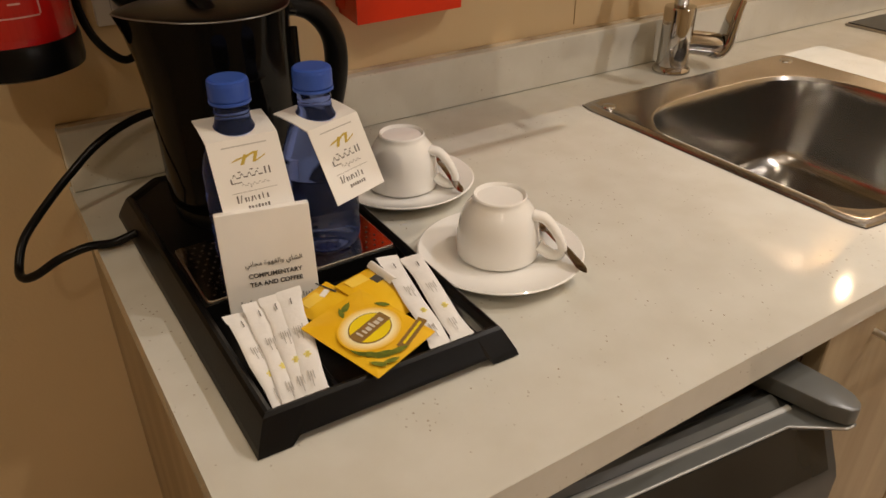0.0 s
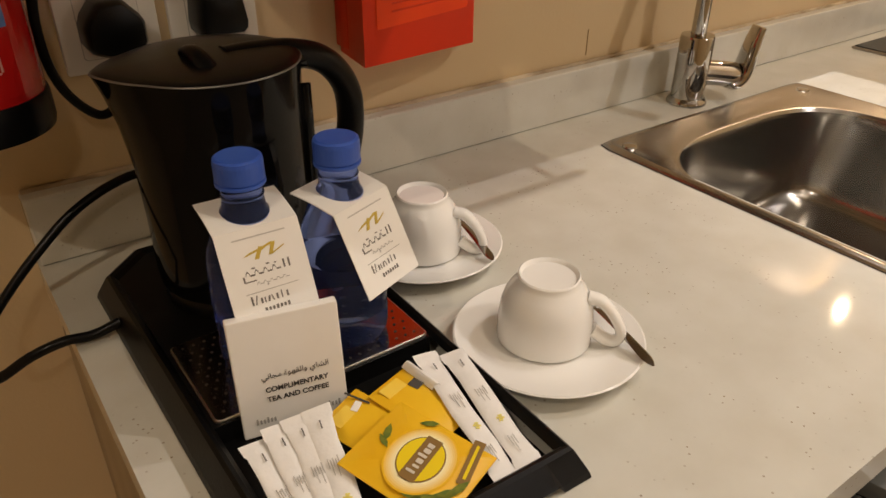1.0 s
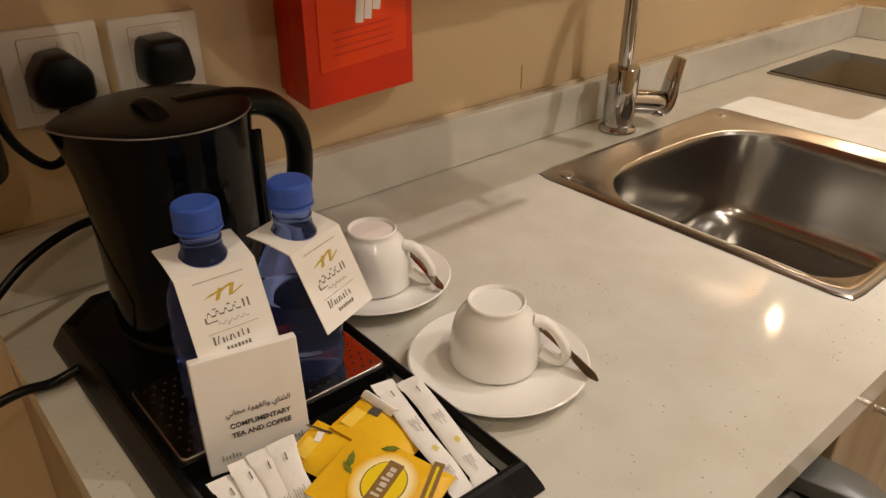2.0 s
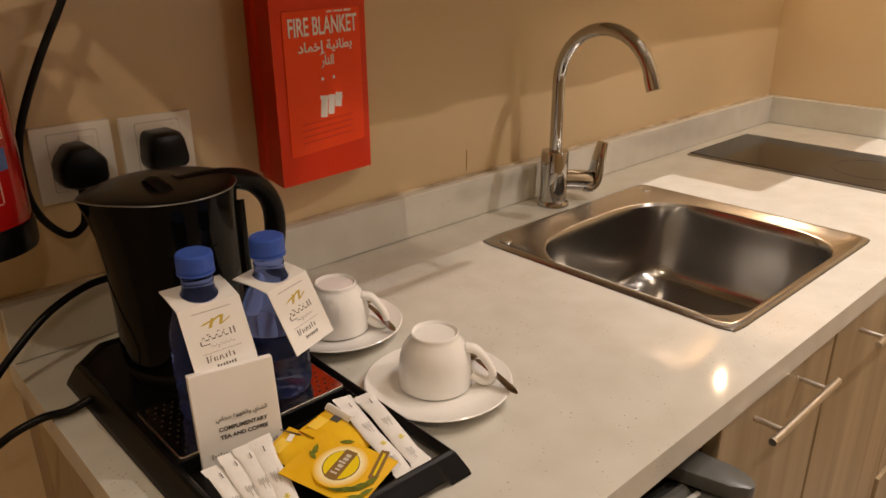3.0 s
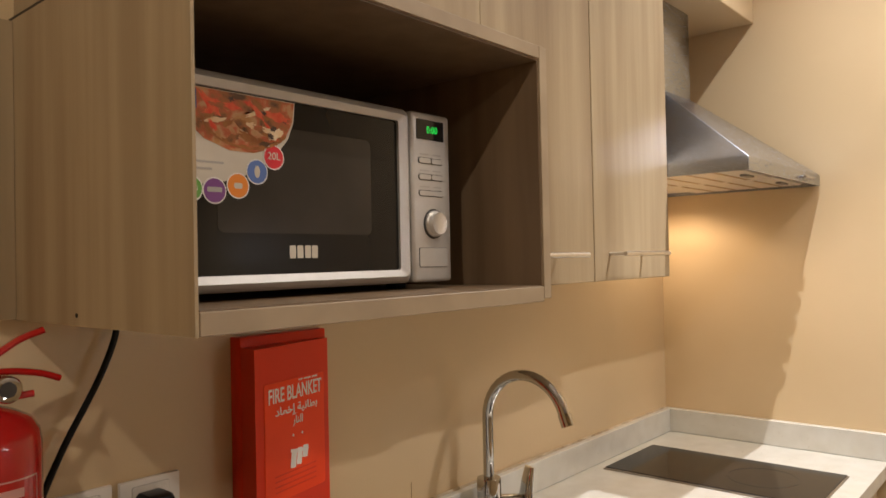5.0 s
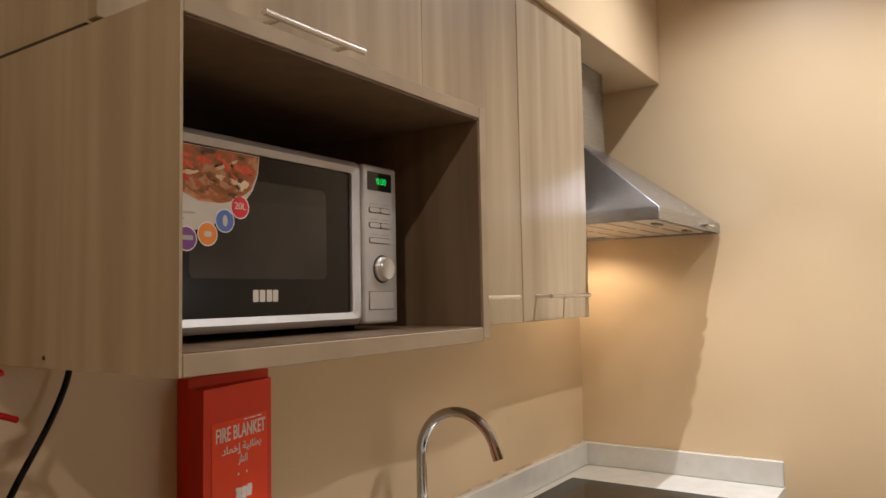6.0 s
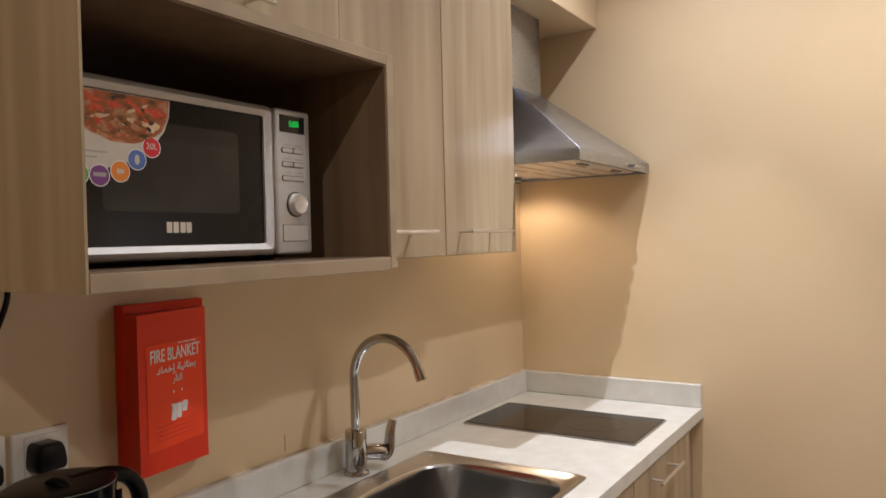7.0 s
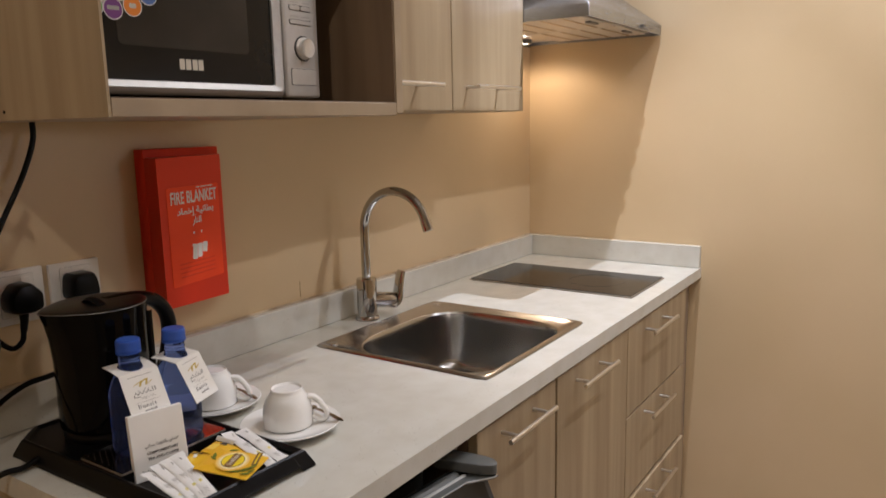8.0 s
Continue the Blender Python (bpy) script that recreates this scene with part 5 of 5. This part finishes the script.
def tea_bag(m, label, full, w=0.0335, h=0.0385):
    s = thing("tea_bag_sachet", m.translation, label, "tea bag", "yellow tea bag sachets on the tray")
    rings = []
    for kx, thick in ((1.0, 0.0002), (0.93, 0.0005), (0.80, 0.0022), (0.4, 0.0034), (0.05, 0.0036)):
        rings.append([m @ Vector((x * kx, y * kx, thick)) for x, y in rounded(2 * w, 2 * h, 0.0006, 3)])
    rings = [[m @ Vector((x, y, -0.0006)) for x, y in rounded(2 * w, 2 * h, 0.0006, 3)]] + rings
    part("wrapper", loops(rings), M_YELLOW, s, smooth=True)
    if full:
        z = 0.0037
        for k, m2 in enumerate(M_GLOW):
            part("halo_print", plate(m @ pose(-0.001, -0.002, 0), disc(0.0545 - 0.0030 * k, 0.0440 - 0.0026 * k), 0.00006, z - 0.0001 + 0.00005 * k), m2, s, "pale printed glow round the badge")
        part("badge_print", plate(m @ pose(-0.001, -0.002, 0, 0, 0, 3), disc(0.037, 0.029), 0.0002, z + 0.0003), M_PLAQUE, s)
        part("badge_print", plate(m @ pose(-0.001, -0.002, 0, 0, 0, 3), disc(0.0352, 0.0272), 0.0002, z + 0.0006), M_LEMON, s)
        part("badge_print", plate(m @ pose(-0.001, -0.002, 0, 0, 0, 3), rounded(0.0365, 0.0108, 0.001), 0.0002, z + 0.0009), M_PLAQUE, s, "brown maker's plaque")
        bm = bmesh.new()
        for k, ww in enumerate((0.002, 0.002, 0.0036, 0.0022, 0.0036, 0.0034)):
            plate(m @ pose(-0.001, -0.002, 0, 0, 0, 3) @ pose(-0.0115 + k * 0.0046, (0.0005 if k in (0, 3) else -0.0004), 0), rounded(ww, 0.0062 if k in (0, 3) else 0.0044, 0.0006, 2), 0.0002, z + 0.0012, bm=bm)
        part("badge_bars", bm, M_CREAM, s, "pale bars on the plaque")
        part("band_print", plate(m @ pose(0.017, -0.0275, 0, 0, 0, 12), rounded(0.036, 0.0075, 0.0005), 0.0002, 0.0032), M_PLAQUE, s, "brown printed band")
        part("band_print", plate(m @ pose(0.017, -0.0275, 0, 0, 0, 12), rounded(0.028, 0.002, 0.0003), 0.0002, 0.0035), M_LEMON, s)
        for u, v, ww, hh, a in ((-0.0255, -0.012, 0.005, 0.018, 12), (-0.0205, -0.0215, 0.0055, 0.024, 34), (-0.0145, -0.0265, 0.006, 0.026, 58), (-0.0065, -0.0310, 0.005, 0.024, 74), (-0.0245, -0.0305, 0.0045, 0.014, 30), (-0.0165, -0.0345, 0.004, 0.016, 70), (0.004, 0.0270, 0.005, 0.015, -70), (-0.003, 0.0250, 0.004, 0.012, -30), (0.0265, 0.010, 0.0045, 0.013, 35)):
            part("leaf_print", plate(m @ pose(u, v, 0, 0, 0, a), [(0, -hh / 2), (ww / 2, -hh / 6), (ww / 2.4, hh / 6), (0, hh / 2), (-ww / 2.4, hh / 6), (-ww / 2, -hh / 6)], 0.0002, 0.0033), M_LEAF, s, "green leaf shape")
    return s


left_bag = tea_bag(pose(0.3860, 0.6270, 0.9420, 6, -3, 22), "yellow foil tea bag sachet tucked beneath another", False, 0.021, 0.030)
right_bag = tea_bag(pose(0.4240, 0.6250, 0.9440, 8, 4, 20), "yellow tea bag sachet peeping out at the top of the pile", False, 0.020, 0.031)
tea_bag(pose(0.3890, 0.576, 0.9535, 7, 0, 21), "yellow tea bag sachet with an oval badge and green leaves", True, 0.0325, 0.0375)
for bag, u, v, w, h, a, m2, words in ((left_bag, 0.012, 0.022, 0.0016, 0.020, 8, M_INK, "dark string loop"), (left_bag, 0.006, 0.018, 0.009, 0.005, 14, M_PAPER, "white paper tag"), (left_bag, -0.006, 0.020, 0.018, 0.010, 0, M_SOFTYEL, "pale printed panel"),
                                      (right_bag, 0.0105, 0.013, 0.0085, 0.0085, 4, M_INK, "black printed square"), (right_bag, -0.004, 0.022, 0.020, 0.010, 0, M_SOFTYEL, "pale printed panel")):
    m = (pose(0.3860, 0.6270, 0.9420, 6, -3, 22) if bag is left_bag else pose(0.4240, 0.6250, 0.9440, 8, 4, 20)) @ pose(u, v, 0, 0, 0, a)
    part("print_patch", plate(m, rounded(w, h, 0.0004, 2), 0.0003, 0.0030 if m2 is M_SOFTYEL else 0.0036), m2, bag, words)
curl = thing("paper_tag", (0.4300, 0.6600, 0.9465), "curled white paper tag beside the tea bags", "paper tag")
part("tag_sheet", loops([[(0.431 + 0.008 * k / 7 + dx, 0.660 - 0.003 * k / 7 + dy, 0.9500 + 0.005 * math.sin(math.pi * k / 7) + dz) for k in range(8)] for dx, dy, dz in ((0, 0, 0), (0.006, -0.030, -0.003), (0.006, -0.030, -0.0036), (0, 0, -0.0006))], False, False, False), M_STICK, curl, smooth=True)

# ---- cups on saucers ----


def cup_set(x, y, sa, sb, sw, label_cup, label_saucer):
    sau = thing("saucer", (x, y, TOP), label_saucer, "saucer", "saucers on the worktop")
    part("foot_ring", lathe([(0.036, 0.0042), (0.0375, 0.0006), (0.0405, 0.0006), (0.0420, 0.0042)], (x, y, TOP), 48), M_CERAMIC, sau, smooth=True)
    part("dish", lathe([(0.030, 0.0040), (0.044, 0.0040), (0.060, 0.0075), (0.0757, 0.0142), (0.0772, 0.0158), (0.0757, 0.0168), (0.059, 0.0105), (0.045, 0.0075), (0.030, 0.0066), (0.0, 0.0066)], (x, y, TOP), 72, cap_end=False), M_CERAMIC, sau, smooth=True)
    cx, cy, z = x + sw[0], y + sw[1], TOP + 0.0085
    cup = thing("coffee_cup", (cx, cy, z), label_cup, "cup", "coffee cups turned upside down")
    prof = [(0.0362, 0.0), (0.0382, 0.0006), (0.0385, 0.003), (0.0385, 0.012), (0.0380, 0.022), (0.0366, 0.032), (0.0340, 0.0405), (0.0300, 0.0475), (0.0262, 0.0525), (0.0248, 0.0552), (0.0247, 0.0580), (0.0236, 0.0592), (0.0222, 0.0580), (0.0212, 0.0560), (0.0, 0.0552)]
    part("cup_body", lathe(prof, (cx, cy, z), 56, cap_end=False), M_CERAMIC, cup, smooth=True)
    d = Vector((math.cos(radians(sa)), math.sin(radians(sa)), 0))
    c = Vector((cx, cy, z))
    pth = smooth_path([c + d * 0.032 + Vector((0, 0, 0.043)), c + d * 0.043 + Vector((0, 0, 0.041)), c + d * 0.054 + Vector((0, 0, 0.029)), c + d * 0.0605 + Vector((0, 0, 0.015)), c + d * 0.0575 + Vector((0, 0, 0.0065)), c + d * 0.049 + Vector((0, 0, 0.0062)), c + d * 0.038 + Vector((0, 0, 0.013))], 6)
    part("cup_handle", sweep(pth, lambda t: 0.0072 - 0.0014 * math.sin(math.pi * t), 16, 0.74), M_CERAMIC, cup, smooth=True)
    (bx, by), (ex, ey) = sb
    sp = thing("teaspoon", (bx, by, TOP + 0.014), "small steel teaspoon lying on the saucer", "teaspoon", "teaspoons on the saucers")
    b, e = Vector((bx, by, TOP + 0.0135)), Vector((ex, ey, TOP + 0.0205))
    ln = e - b
    pts = [b - ln.normalized() * 0.012, b, b + ln * 0.12, b + ln * 0.2 + Vector((0, 0, 0.003)), b + ln * 0.6 + Vector((0, 0, 0.003)), e]
    rr = lambda t: 0.0125 * math.sqrt(max(0.05, 1 - ((t - 0.17) / 0.20) ** 2)) if t < 0.33 else (0.0026 + 0.0022 * max(0, (t - 0.5) / 0.5)) * math.sqrt(max(0.02, min(1.0, (1.002 - t) / 0.05)))
    part("spoon_body", sweep(smooth_path(pts, 8), rr, 14, 0.16), M_SPOON, sp, smooth=True)


cup_set(0.5595, 0.642, -52, ((0.619, 0.657), (0.592, 0.562)), (0.003, 0.008), "white porcelain coffee cup upside down on its saucer", "white porcelain saucer under an upturned cup")
cup_set(0.561, 0.822, -50, ((0.617, 0.848), (0.588, 0.748)), (-0.001, 0.001), "white porcelain coffee cup upside down beside the bottles", "white porcelain saucer beside the tray's edge")

# ---- wear ----
crack = thing("wall_scratch", (0.982, WALL_Y, 1.015), "short dark scratch in the wall paint", "scratch", kind="structure")
part("mark", box(0.9812, 0.9826, WALL_Y - 0.0006, WALL_Y + 0.001, 1.000, 1.036), M_PLAQUE, crack)

# ---- far wall ----
scr = thing("wall_screen", (1.675, REAR_Y, 1.45), "small lit white screen in a black frame on the far wall", "screen")
part("frame", box(1.505, 1.845, REAR_Y + 0.0005, REAR_Y + 0.03, 1.435, 1.637, 0.003), M_BLACK, scr, smooth=True)
part("display", box(1.521, 1.829, REAR_Y + 0.028, REAR_Y + 0.0315, 1.451, 1.621), glow("white_screen", (1.0, 0.98, 0.94), 24.0), scr, "glowing white display")
